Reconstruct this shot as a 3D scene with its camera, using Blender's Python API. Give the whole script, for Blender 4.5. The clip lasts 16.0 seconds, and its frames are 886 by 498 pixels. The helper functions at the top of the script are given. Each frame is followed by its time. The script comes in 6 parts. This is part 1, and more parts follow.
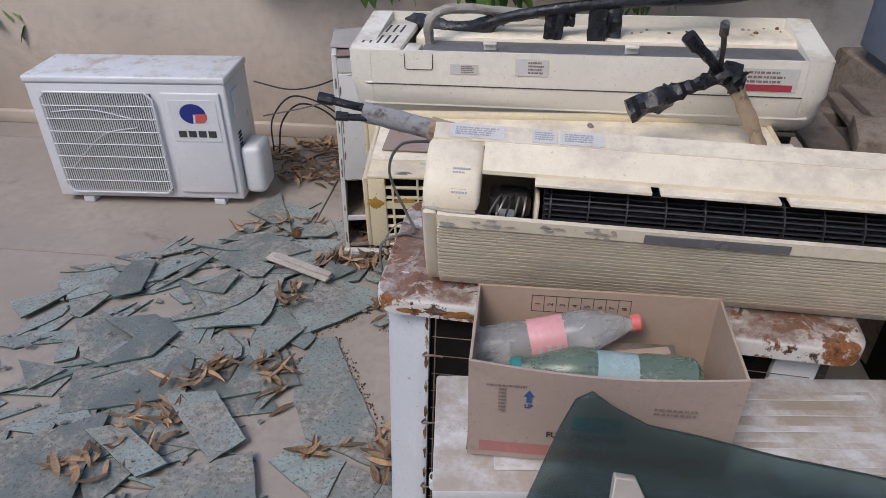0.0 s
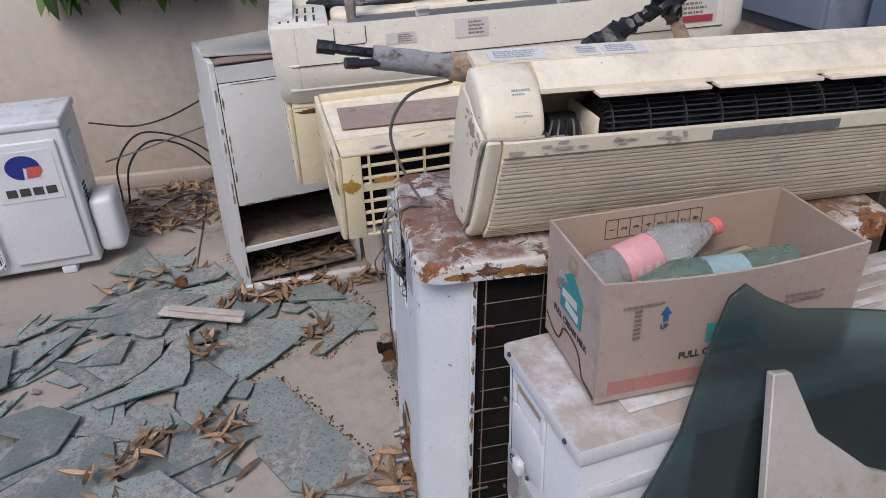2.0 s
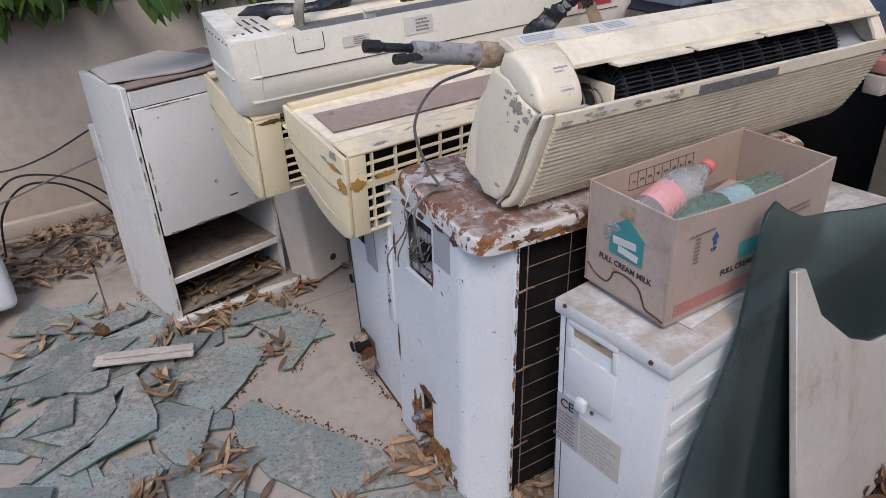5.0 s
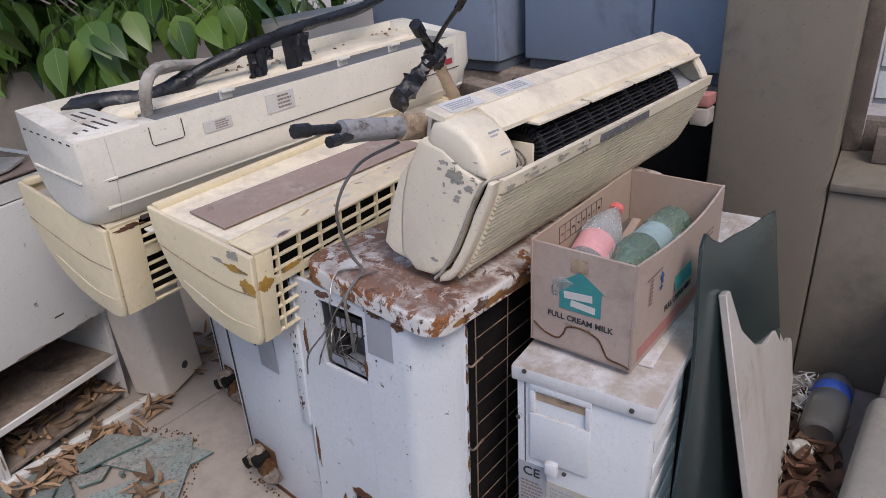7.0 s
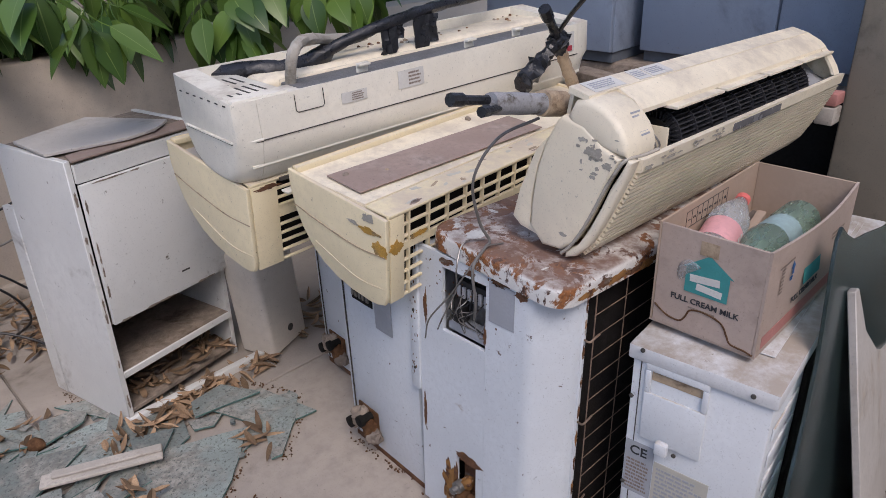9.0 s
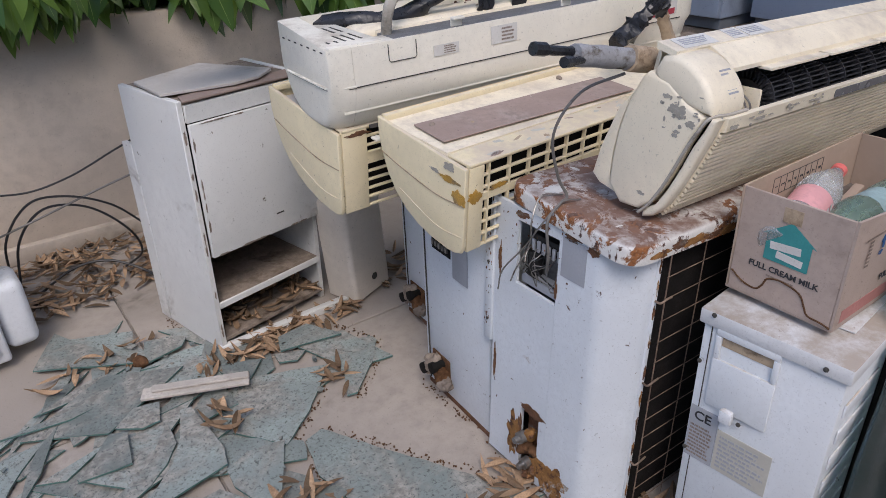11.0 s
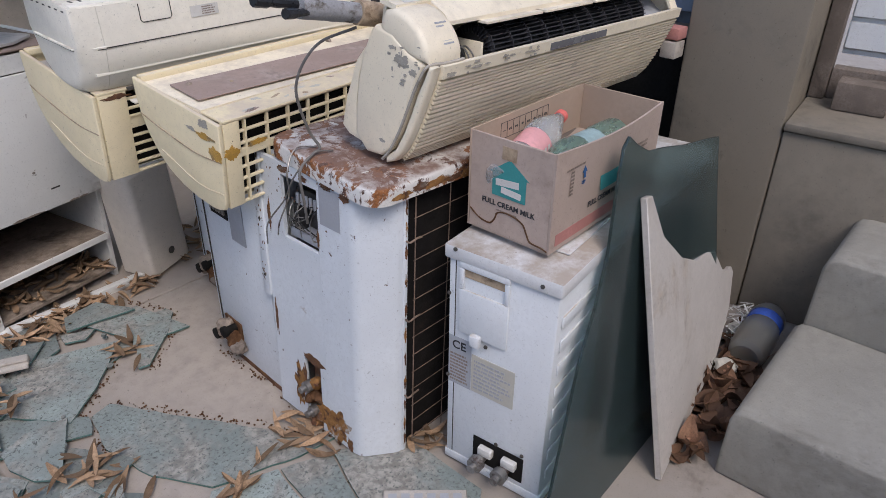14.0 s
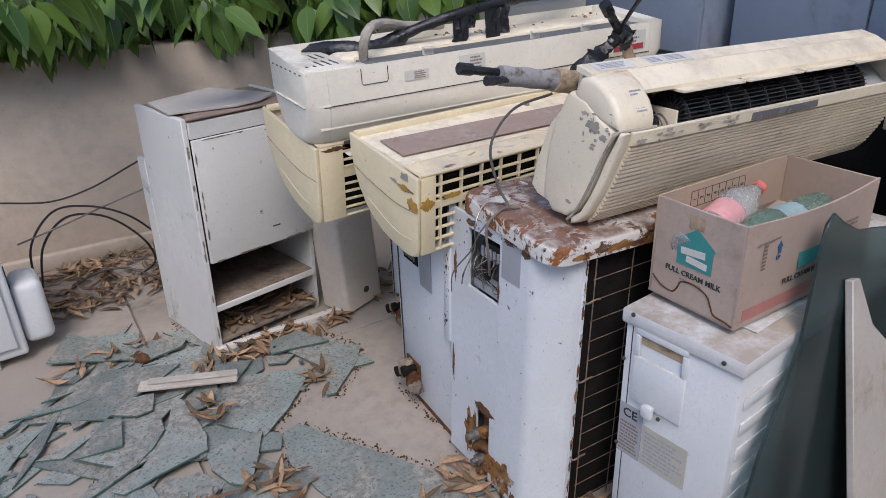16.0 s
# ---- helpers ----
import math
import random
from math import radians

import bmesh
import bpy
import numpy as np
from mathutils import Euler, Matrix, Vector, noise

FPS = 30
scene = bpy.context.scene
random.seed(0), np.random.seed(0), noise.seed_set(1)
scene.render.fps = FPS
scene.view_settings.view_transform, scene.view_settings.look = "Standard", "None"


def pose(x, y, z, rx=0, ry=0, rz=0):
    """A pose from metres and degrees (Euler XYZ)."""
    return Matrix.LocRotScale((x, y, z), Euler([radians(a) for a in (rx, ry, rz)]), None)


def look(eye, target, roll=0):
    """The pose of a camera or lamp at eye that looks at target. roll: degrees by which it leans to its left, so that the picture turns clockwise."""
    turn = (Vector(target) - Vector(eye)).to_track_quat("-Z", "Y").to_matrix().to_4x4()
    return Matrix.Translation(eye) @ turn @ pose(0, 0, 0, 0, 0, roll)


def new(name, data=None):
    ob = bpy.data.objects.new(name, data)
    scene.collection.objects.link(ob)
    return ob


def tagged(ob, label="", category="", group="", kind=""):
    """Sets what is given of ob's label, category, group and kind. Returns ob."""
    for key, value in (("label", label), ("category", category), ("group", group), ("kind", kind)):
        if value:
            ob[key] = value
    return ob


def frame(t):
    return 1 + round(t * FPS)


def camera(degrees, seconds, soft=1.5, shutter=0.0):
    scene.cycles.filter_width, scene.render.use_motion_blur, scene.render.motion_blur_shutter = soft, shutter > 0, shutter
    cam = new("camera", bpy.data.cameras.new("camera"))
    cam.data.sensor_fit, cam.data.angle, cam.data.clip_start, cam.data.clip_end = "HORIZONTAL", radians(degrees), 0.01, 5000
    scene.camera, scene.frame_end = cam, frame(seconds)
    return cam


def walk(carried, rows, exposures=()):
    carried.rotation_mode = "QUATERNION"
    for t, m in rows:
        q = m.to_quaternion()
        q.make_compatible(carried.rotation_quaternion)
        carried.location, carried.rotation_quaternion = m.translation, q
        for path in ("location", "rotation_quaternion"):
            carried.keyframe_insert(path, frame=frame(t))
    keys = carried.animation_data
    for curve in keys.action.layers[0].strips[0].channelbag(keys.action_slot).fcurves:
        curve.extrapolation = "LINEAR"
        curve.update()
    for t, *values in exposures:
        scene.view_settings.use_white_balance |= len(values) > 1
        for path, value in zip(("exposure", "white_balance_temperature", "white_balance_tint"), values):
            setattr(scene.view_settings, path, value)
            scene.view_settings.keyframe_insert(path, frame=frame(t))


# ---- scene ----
cam = camera(64.8, 16.0, 0.6)
PATH = [
    (0, (0.123, 0.013, 1.632), (0.05, 1.688, 0.541), -0.5),
    (0.5, (0.039, 0.076, 1.509), (0.109, 1.785, 0.472), -1.3),
    (1, (-0.104, 0.068, 1.433), (0.197, 1.797, 0.475), -3.2),
    (1.5, (-0.218, 0.07, 1.422), (0.162, 1.757, 0.417), -1.5),
    (2, (-0.324, 0.13, 1.408), (0.175, 1.797, 0.423), -2.4),
    (2.5, (-0.418, 0.151, 1.417), (0.189, 1.783, 0.434), -2.4),
    (3, (-0.55, 0.152, 1.424), (0.254, 1.701, 0.446), -2.6),
    (3.2, (-0.599, 0.143, 1.425), (0.252, 1.669, 0.452), -3.0),
    (5.3, (-0.782, 0.288, 1.426), (0.243, 1.697, 0.445), -2.8),
    (5.5, (-0.789, 0.342, 1.43), (0.309, 1.751, 0.532), -2.4),
    (6, (-0.788, 0.439, 1.438), (0.437, 1.794, 0.624), -1.9),
    (6.5, (-0.834, 0.491, 1.435), (0.531, 1.683, 0.589), -1.9),
    (7, (-0.907, 0.527, 1.438), (0.562, 1.558, 0.555), -3.6),
    (7.5, (-0.973, 0.546, 1.438), (0.528, 1.52, 0.543), -3.6),
    (8, (-1.003, 0.57, 1.434), (0.483, 1.565, 0.538), -2.8),
    (8.5, (-1.017, 0.583, 1.43), (0.418, 1.66, 0.546), -2.8),
    (9, (-1.029, 0.58, 1.425), (0.315, 1.766, 0.538), -2.3),
    (9.2, (-1.033, 0.58, 1.422), (0.282, 1.808, 0.546), -2.6),
    (11.3, (-1.044, 0.495, 1.392), (0.075, 1.839, 0.424), -2.0),
    (11.5, (-1.038, 0.48, 1.385), (0.086, 1.803, 0.392), -2.1),
    (12, (-1.043, 0.457, 1.368), (0.146, 1.693, 0.338), -0.6),
    (12.5, (-1.035, 0.434, 1.366), (0.173, 1.651, 0.336), -0.6),
    (13, (-0.998, 0.375, 1.365), (0.317, 1.505, 0.368), 1.1),
    (13.5, (-0.985, 0.323, 1.366), (0.394, 1.377, 0.372), 0.8),
    (14, (-0.98, 0.297, 1.371), (0.412, 1.329, 0.372), 0.7),
    (14.5, (-0.963, 0.276, 1.369), (0.421, 1.332, 0.384), 0.7),
    (15, (-0.964, 0.252, 1.381), (0.321, 1.428, 0.401), -1.2),
    (15.5, (-0.978, 0.247, 1.384), (0.186, 1.604, 0.488), -1.9),
    (16, (-0.999, 0.258, 1.39), (0.075, 1.716, 0.542), -2.1),
]
walk(cam, [(t, look(eye, target, roll)) for t, eye, target, roll in PATH], exposures=[(0, 0.50, 6650, 14), (1, 0.60, 6620, 14), (3, 0.63, 6600, 14), (5.5, 0.65, 6620, 14), (7.5, 0.58, 6750, 17), (8.5, 0.58, 6750, 17), (11.5, 0.66, 6600, 14), (16, 0.67, 6600, 14)])

# ---- world, sun, exposure ----
SUN_ELEV, SUN_AZ = 52.0, 215.0      # degrees; azimuth from +y, clockwise
world = bpy.data.worlds.new("sky")
scene.world = world
world.use_nodes = True
wn = world.node_tree
sky = wn.nodes.new("ShaderNodeTexSky")
sky.sky_type, sky.sun_disc = "NISHITA", False
sky.sun_elevation, sky.sun_rotation = radians(SUN_ELEV), radians(SUN_AZ)
sky.air_density, sky.dust_density = 1.0, 1.2
wn.links.new(sky.outputs[0], wn.nodes["Background"].inputs[0])
wn.nodes["Background"].inputs[1].default_value = 0.15
sun = new("sun", bpy.data.lights.new("sun", "SUN"))
sun.data.energy, sun.data.angle, sun.data.color = 1.1, radians(24), (1.0, 0.95, 0.88)
sd = Vector((math.sin(radians(SUN_AZ)) * math.cos(radians(SUN_ELEV)), math.cos(radians(SUN_AZ)) * math.cos(radians(SUN_ELEV)), math.sin(radians(SUN_ELEV))))
sun.matrix_world = look(sd * 20, (0, 0, 0))


# ---- materials ----
def mat(name, col, rough=0.5, metal=0.0, var=0.12, scale=6.0, dirt=None, dirt2=None, dust=None, bump=0.15, bscale=90.0, spec=0.5, tint=0.0, coat=0.0, island=False, specks=0.42):
    """A painted, dirty surface. dirt, dirt2: (colour, noise scale, low, high, roughness); dust: (colour, amount) on faces that look up."""
    m = bpy.data.materials.new(name)
    m.use_nodes = True
    n, l = m.node_tree.nodes, m.node_tree.links
    b = n["Principled BSDF"]
    b.inputs["Metallic"].default_value = metal
    b.inputs["Specular IOR Level"].default_value = spec
    b.inputs["Coat Weight"].default_value = coat
    tc, oi = n.new("ShaderNodeTexCoord"), n.new("ShaderNodeObjectInfo")
    off = n.new("ShaderNodeVectorMath")
    off.operation = "MULTIPLY_ADD"
    off.inputs[1].default_value = (1, 1, 1)
    sc = n.new("ShaderNodeVectorMath")
    sc.operation = "SCALE"
    comb = n.new("ShaderNodeCombineXYZ")
    for k in range(3):
        l.new(oi.outputs["Random"], comb.inputs[k])
    l.new(comb.outputs[0], sc.inputs[0])
    sc.inputs["Scale"].default_value = 13.0
    l.new(tc.outputs["Object"], off.inputs[0])
    l.new(sc.outputs[0], off.inputs[2])

    def noise_of(s, detail=6.0, roughness=0.6, distort=0.0):
        t = n.new("ShaderNodeTexNoise")
        t.inputs["Scale"].default_value, t.inputs["Detail"].default_value = s, detail
        t.inputs["Roughness"].default_value, t.inputs["Distortion"].default_value = roughness, distort
        l.new(off.outputs[0], t.inputs["Vector"])
        return t.outputs["Fac"]

    def ranged(v, lo, hi, a=0.0, c=1.0):
        r = n.new("ShaderNodeMapRange")
        r.interpolation_type = "SMOOTHSTEP"
        for k, x in enumerate((lo, hi, a, c)):
            r.inputs[k + 1].default_value = x
        l.new(v, r.inputs[0])
        return r.outputs[0]

    def mixed(fac, a, c):
        x = n.new("ShaderNodeMix")
        x.data_type = "RGBA"
        l.new(fac, x.inputs[0])
        for k, v in ((6, a), (7, c)):
            if isinstance(v, tuple):
                x.inputs[k].default_value = (*v, 1)
            else:
                l.new(v, x.inputs[k])
        return x.outputs[2]

    base = mixed(ranged(noise_of(scale, 4), 0.3, 0.7), tuple(c * (1 - var) for c in col), tuple(min(1, c * (1 + var)) for c in col))
    fine = ranged(noise_of(scale * 14, 3), 0.35, 0.75)
    base = mixed(fine, base, tuple(c * (1 - var * 0.8) for c in col))
    if tint:
        hsv = n.new("ShaderNodeHueSaturation")
        l.new(base, hsv.inputs["Color"])
        l.new(ranged(n.new("ShaderNodeNewGeometry").outputs["Random Per Island"] if island else oi.outputs["Random"], 0, 1, 1 - tint, 1 + tint), hsv.inputs["Value"])
        base = hsv.outputs[0]
    rv = ranged(noise_of(scale * 3, 5), 0.2, 0.8, max(0.02, rough - 0.1), min(1, rough + 0.1))
    for d in (dirt, dirt2):
        if d:
            c, s, lo, hi, dr = d
            mask = ranged(noise_of(s, 9, 0.68, 0.4), lo, hi)
            speck = mixed(ranged(noise_of(s * 9, 4), 0.35, 0.65), tuple(0.55 * v for v in c), c)
            base = mixed(mask, base, speck)
            x = n.new("ShaderNodeMix")
            l.new(mask, x.inputs[0]); l.new(rv, x.inputs[2]); x.inputs[3].default_value = dr
            rv = x.outputs[0]
    if (dirt or dust) and specks:
        base = mixed(ranged(noise_of(110, 3, 0.6), 0.66, 0.72, 0, specks), base, tuple(0.32 * c for c in col))
        base = mixed(ranged(noise_of(260, 2, 0.5), 0.60, 0.70, 0, specks * 0.6), base, tuple(0.55 * c for c in col))
    if dust:
        geo, sep = n.new("ShaderNodeNewGeometry"), n.new("ShaderNodeSeparateXYZ")
        l.new(geo.outputs["Normal"], sep.inputs[0])
        up = ranged(sep.outputs[2], 0.45, 0.95)
        mul = n.new("ShaderNodeMath"); mul.operation = "MULTIPLY"
        l.new(up, mul.inputs[0]); l.new(ranged(noise_of(9, 8, 0.7), 0.62 - dust[1] * 0.5, 0.85 - dust[1] * 0.4), mul.inputs[1])
        base = mixed(mul.outputs[0], base, dust[0])
    l.new(base, b.inputs["Base Color"])
    l.new(rv, b.inputs["Roughness"])
    if bump:
        bp = n.new("ShaderNodeBump")
        bp.inputs["Strength"].default_value, bp.inputs["Distance"].default_value = bump, 0.004
        l.new(noise_of(bscale, 6), bp.inputs["Height"])
        l.new(bp.outputs[0], b.inputs["Normal"])
    return m


RUST, DARK_RUST, GRIME, DUST = (0.23, 0.085, 0.03), (0.10, 0.045, 0.03), (0.20, 0.17, 0.13), (0.42, 0.36, 0.29)
M_CONC = mat("floor_concrete", (0.365, 0.32, 0.28), 0.85, var=0.12, scale=1.6, dirt=((0.32, 0.275, 0.235), 2.2, 0.56, 0.72, 0.9), bump=0.25, bscale=160, spec=0.25)
M_PLASTER = mat("wall_plaster", (0.56, 0.485, 0.41), 0.9, var=0.10, scale=1.4, dirt=((0.23, 0.20, 0.165), 1.1, 0.5, 0.75, 0.95), bump=0.3, bscale=120, spec=0.2)
M_SCUFF = mat("grey_scuff", (0.36, 0.335, 0.29), 0.8, var=0.2, scale=30, bump=0.1)
M_CEMENT = mat("grey_cement", (0.255, 0.222, 0.178), 0.9, var=0.10, scale=2, dirt=((0.19, 0.175, 0.15), 1.6, 0.5, 0.72, 0.95), dirt2=((0.15, 0.125, 0.10), 5, 0.66, 0.8, 0.95), bump=0.10, bscale=140, spec=0.2)
M_WHITE = mat("white_enamel", (0.70, 0.72, 0.75), 0.35, var=0.04, dirt=(GRIME, 7, 0.70, 0.86, 0.7), dust=(DUST, 0.35), bump=0.03, bscale=40)
M_WHITE_OLD = mat("chipped_white_enamel", (0.65, 0.69, 0.735), 0.4, var=0.05, dirt=((0.13, 0.08, 0.06), 42, 0.645, 0.68, 0.85), dirt2=((0.34, 0.24, 0.17), 6, 0.67, 0.76, 0.9), bump=0.05, bscale=40)
M_WHITE_DUSTY = mat("dusty_white_enamel", (0.70, 0.73, 0.76), 0.4, var=0.05, dirt=((0.30, 0.25, 0.20), 26, 0.64, 0.72, 0.7), dust=((0.46, 0.40, 0.33), 0.42), bump=0.04)
M_LID_DUST = mat("dust_caked_lid", (0.64, 0.645, 0.655), 0.5, var=0.06, dirt=((0.24, 0.20, 0.16), 30, 0.62, 0.70, 0.8), dust=((0.38, 0.325, 0.275), 0.58), bump=0.3, bscale=60)
M_RUSTY_LID = mat("rusted_white_paint", (0.66, 0.645, 0.62), 0.5, var=0.08, dirt=((0.30, 0.115, 0.038), 15, 0.50, 0.55, 0.9), dirt2=(DARK_RUST, 24, 0.56, 0.62, 0.92), dust=((0.19, 0.115, 0.09), 0.60), bump=0.5, bscale=70)
M_RUST = mat("bare_rust", (0.15, 0.075, 0.045), 0.92, var=0.35, scale=22, dirt=((0.30, 0.15, 0.06), 25, 0.52, 0.66, 0.95), dirt2=((0.25, 0.22, 0.19), 14, 0.55, 0.7, 0.95), bump=0.8, bscale=110, spec=0.2)
M_CREAM = mat("aged_cream_plastic", (0.82, 0.735, 0.575), 0.5, var=0.06, scale=4, dirt=((0.33, 0.28, 0.22), 9, 0.63, 0.76, 0.75), dirt2=((0.16, 0.13, 0.10), 48, 0.68, 0.73, 0.8), dust=((0.57, 0.50, 0.405), 0.45), bump=0.05)
M_CREAM_LT = mat("pale_cream_plastic", (0.80, 0.765, 0.67), 0.42, var=0.05, scale=4, dirt=((0.38, 0.33, 0.26), 10, 0.65, 0.78, 0.75), dirt2=((0.14, 0.115, 0.09), 50, 0.69, 0.74, 0.8), dust=((0.52, 0.46, 0.38), 0.42), bump=0.04)
M_YELLOW = mat("yellowed_plastic", (0.76, 0.66, 0.445), 0.5, var=0.07, scale=4, dirt=((0.42, 0.29, 0.13), 9, 0.66, 0.78, 0.7), dirt2=((0.17, 0.13, 0.09), 40, 0.665, 0.72, 0.8), dust=((0.58, 0.49, 0.38), 0.6), bump=0.06)
M_STAIN = mat("amber_glue_stain", (0.48, 0.27, 0.05), 0.35, var=0.3, scale=20, dirt=((0.30, 0.22, 0.12), 18, 0.5, 0.65, 0.6), bump=0.3)
M_BLACK = mat("black_plastic", (0.012, 0.012, 0.013), 0.55, var=0.2, dirt=((0.04, 0.038, 0.036), 14, 0.55, 0.85, 0.9), bump=0.1)
M_BLOWER = mat("dusty_black_blower", (0.03, 0.03, 0.035), 0.45, var=0.3, scale=20, dust=((0.07, 0.07, 0.08), 0.3), bump=0.1)
# Shade of hollow insides put into a near-black colour; trays and valves too.
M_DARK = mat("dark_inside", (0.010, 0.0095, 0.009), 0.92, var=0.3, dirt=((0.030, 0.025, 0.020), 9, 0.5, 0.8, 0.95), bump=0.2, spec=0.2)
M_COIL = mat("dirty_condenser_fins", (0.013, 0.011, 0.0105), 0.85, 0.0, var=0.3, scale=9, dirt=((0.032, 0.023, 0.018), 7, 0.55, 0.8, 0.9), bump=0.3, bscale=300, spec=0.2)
M_COIL_GREY = mat("grey_evaporator_fins", (0.20, 0.20, 0.205), 0.6, 0.4, var=0.15, scale=9, dirt=((0.12, 0.10, 0.08), 7, 0.55, 0.8, 0.9), bump=0.3, bscale=300)
M_TAPE = mat("black_wrapping_tape", (0.018, 0.019, 0.023), 0.32, var=0.3, scale=25, dirt=((0.10, 0.09, 0.08), 22, 0.60, 0.78, 0.85), bump=0.9, bscale=45)
M_FOAM = mat("grey_pipe_insulation", (0.30, 0.30, 0.31), 0.85, var=0.15, scale=20, dirt=((0.13, 0.11, 0.09), 24, 0.52, 0.68, 0.95), bump=0.5, bscale=120)
M_CUFF = mat("tan_wrapping_tape", (0.42, 0.32, 0.22), 0.7, var=0.15, dirt=((0.2, 0.13, 0.08), 16, 0.5, 0.7, 0.9), bump=0.4)
M_CARD = mat("brown_cardboard", (0.44, 0.35, 0.30), 0.85, var=0.06, scale=5, dirt=((0.38, 0.29, 0.24), 4, 0.5, 0.8, 0.9), bump=0.12, bscale=220, spec=0.2)
M_CARD_IN = mat("cardboard_inside", (0.42, 0.32, 0.25), 0.9, var=0.06, bump=0.1, spec=0.2)
M_CARD_PINK = mat("faded_pink_print", (0.46, 0.21, 0.19), 0.85, var=0.1, scale=12, bump=0.05, spec=0.2)
M_TEAL = mat("teal_print", (0.05, 0.27, 0.27), 0.8, var=0.1, scale=20, bump=0.05, spec=0.2)
M_INK = mat("dark_print", (0.05, 0.05, 0.055), 0.8, var=0.2, bump=0.0, spec=0.2)
M_INK_GREY = mat("faded_grey_print", (0.25, 0.20, 0.17), 0.8, var=0.2, bump=0.0, spec=0.2)
M_INK_BLUE = mat("blue_print", (0.035, 0.10, 0.24), 0.8, var=0.15, bump=0.0, spec=0.2)
M_STAINLINE = mat("brown_water_stain", (0.12, 0.06, 0.03), 0.85, var=0.4, scale=40, bump=0.1, spec=0.2)
M_SHARD = mat("dusty_green_glass", (0.23, 0.268, 0.255), 0.45, var=0.20, scale=7, dirt=((0.36, 0.345, 0.31), 5, 0.42, 0.62, 0.9), dirt2=((0.15, 0.163, 0.156), 110, 0.52, 0.64, 0.9), bump=0.3, bscale=150, tint=0.30)
M_SHARD_EDGE = mat("glass_edge", (0.10, 0.185, 0.17), 0.2, var=0.3, scale=20, bump=0.1)
M_LEAF_DRY = mat("dry_leaf", (0.30, 0.20, 0.125), 0.8, var=0.3, scale=14, dirt=((0.20, 0.12, 0.075), 6, 0.50, 0.70, 0.85), bump=0.2, bscale=80, spec=0.2, tint=0.6, island=True)
M_LEAF_DARK = mat("damp_brown_leaf", (0.19, 0.105, 0.065), 0.7, var=0.3, scale=14, dirt=((0.30, 0.20, 0.12), 6, 0.55, 0.72, 0.85), bump=0.3, bscale=60, spec=0.25, tint=0.5, island=True)
M_WOOD = mat("weathered_wood", (0.20, 0.165, 0.14), 0.85, var=0.25, scale=9, dirt=((0.10, 0.08, 0.065), 5, 0.5, 0.7, 0.9), bump=0.5, bscale=60, spec=0.2)
M_WOOD_PALE = mat("grey_white_wood", (0.47, 0.43, 0.385), 0.8, var=0.15, scale=9, dirt=((0.30, 0.25, 0.21), 6, 0.54, 0.72, 0.9), bump=0.4, bscale=70, spec=0.2)
M_BOARD = mat("brown_hardboard", (0.33, 0.25, 0.215), 0.75, var=0.12, scale=5, dirt=((0.42, 0.35, 0.31), 4, 0.5, 0.75, 0.9), bump=0.15, spec=0.2)
M_CAB = mat("white_laminate", (0.66, 0.66, 0.64), 0.5, var=0.06, scale=3, dirt=((0.42, 0.385, 0.34), 4.5, 0.55, 0.74, 0.8), dirt2=((0.2, 0.175, 0.15), 26, 0.655, 0.71, 0.8), bump=0.08)
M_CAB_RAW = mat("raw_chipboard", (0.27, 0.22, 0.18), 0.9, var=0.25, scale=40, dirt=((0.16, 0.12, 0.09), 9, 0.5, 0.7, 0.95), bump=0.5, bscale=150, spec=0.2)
M_BLUE = mat("blue_grey_metal", (0.25, 0.305, 0.40), 0.55, var=0.07, scale=1.6, dirt=((0.18, 0.20, 0.24), 2.4, 0.5, 0.75, 0.7), dirt2=((0.32, 0.33, 0.35), 18, 0.66, 0.76, 0.8), bump=0.05, bscale=30)
M_BLUE_DK = mat("dark_blue_metal", (0.12, 0.14, 0.17), 0.6, var=0.1, scale=3, bump=0.1)
M_BEIGE = mat("beige_plastic", (0.64, 0.58, 0.50), 0.5, var=0.06, scale=3, dirt=(GRIME, 6, 0.62, 0.82, 0.8), bump=0.05)
M_MARBLE = mat("pale_board", (0.50, 0.47, 0.44), 0.6, var=0.07, scale=5, dirt=((0.44, 0.365, 0.29), 3.2, 0.5, 0.74, 0.8), dirt2=((0.24, 0.19, 0.15), 30, 0.70, 0.76, 0.85), bump=0.15)
M_METAL = mat("dull_steel", (0.32, 0.31, 0.30), 0.45, 0.8, var=0.2, dirt=(DARK_RUST, 20, 0.5, 0.7, 0.9), bump=0.2)
M_STEP = mat("worn_step_cement", (0.32, 0.305, 0.27), 0.85, var=0.12, scale=3, dirt=((0.22, 0.205, 0.18), 2.4, 0.52, 0.72, 0.95), dirt2=((0.40, 0.38, 0.34), 5, 0.6, 0.75, 0.9), bump=0.35, bscale=140, spec=0.25)
M_RUST_ORANGE = mat("flaking_orange_rust", (0.33, 0.165, 0.06), 0.92, var=0.35, scale=22, dirt=((0.12, 0.06, 0.04), 30, 0.5, 0.6, 0.95), dirt2=((0.55, 0.52, 0.48), 16, 0.56, 0.62, 0.7), bump=0.8, bscale=110, spec=0.2)
M_WIRE = mat("rusty_wire", (0.25, 0.175, 0.13), 0.6, 0.2, var=0.5, scale=30, bump=0.3)
M_PAPER = mat("white_paper_label", (0.62, 0.61, 0.58), 0.7, var=0.06, scale=14, dirt=((0.42, 0.38, 0.32), 9, 0.55, 0.8, 0.85), bump=0.02)
M_PAPER_GREY = mat("grey_sticker", (0.36, 0.375, 0.41), 0.5, var=0.06, scale=14, bump=0.0)
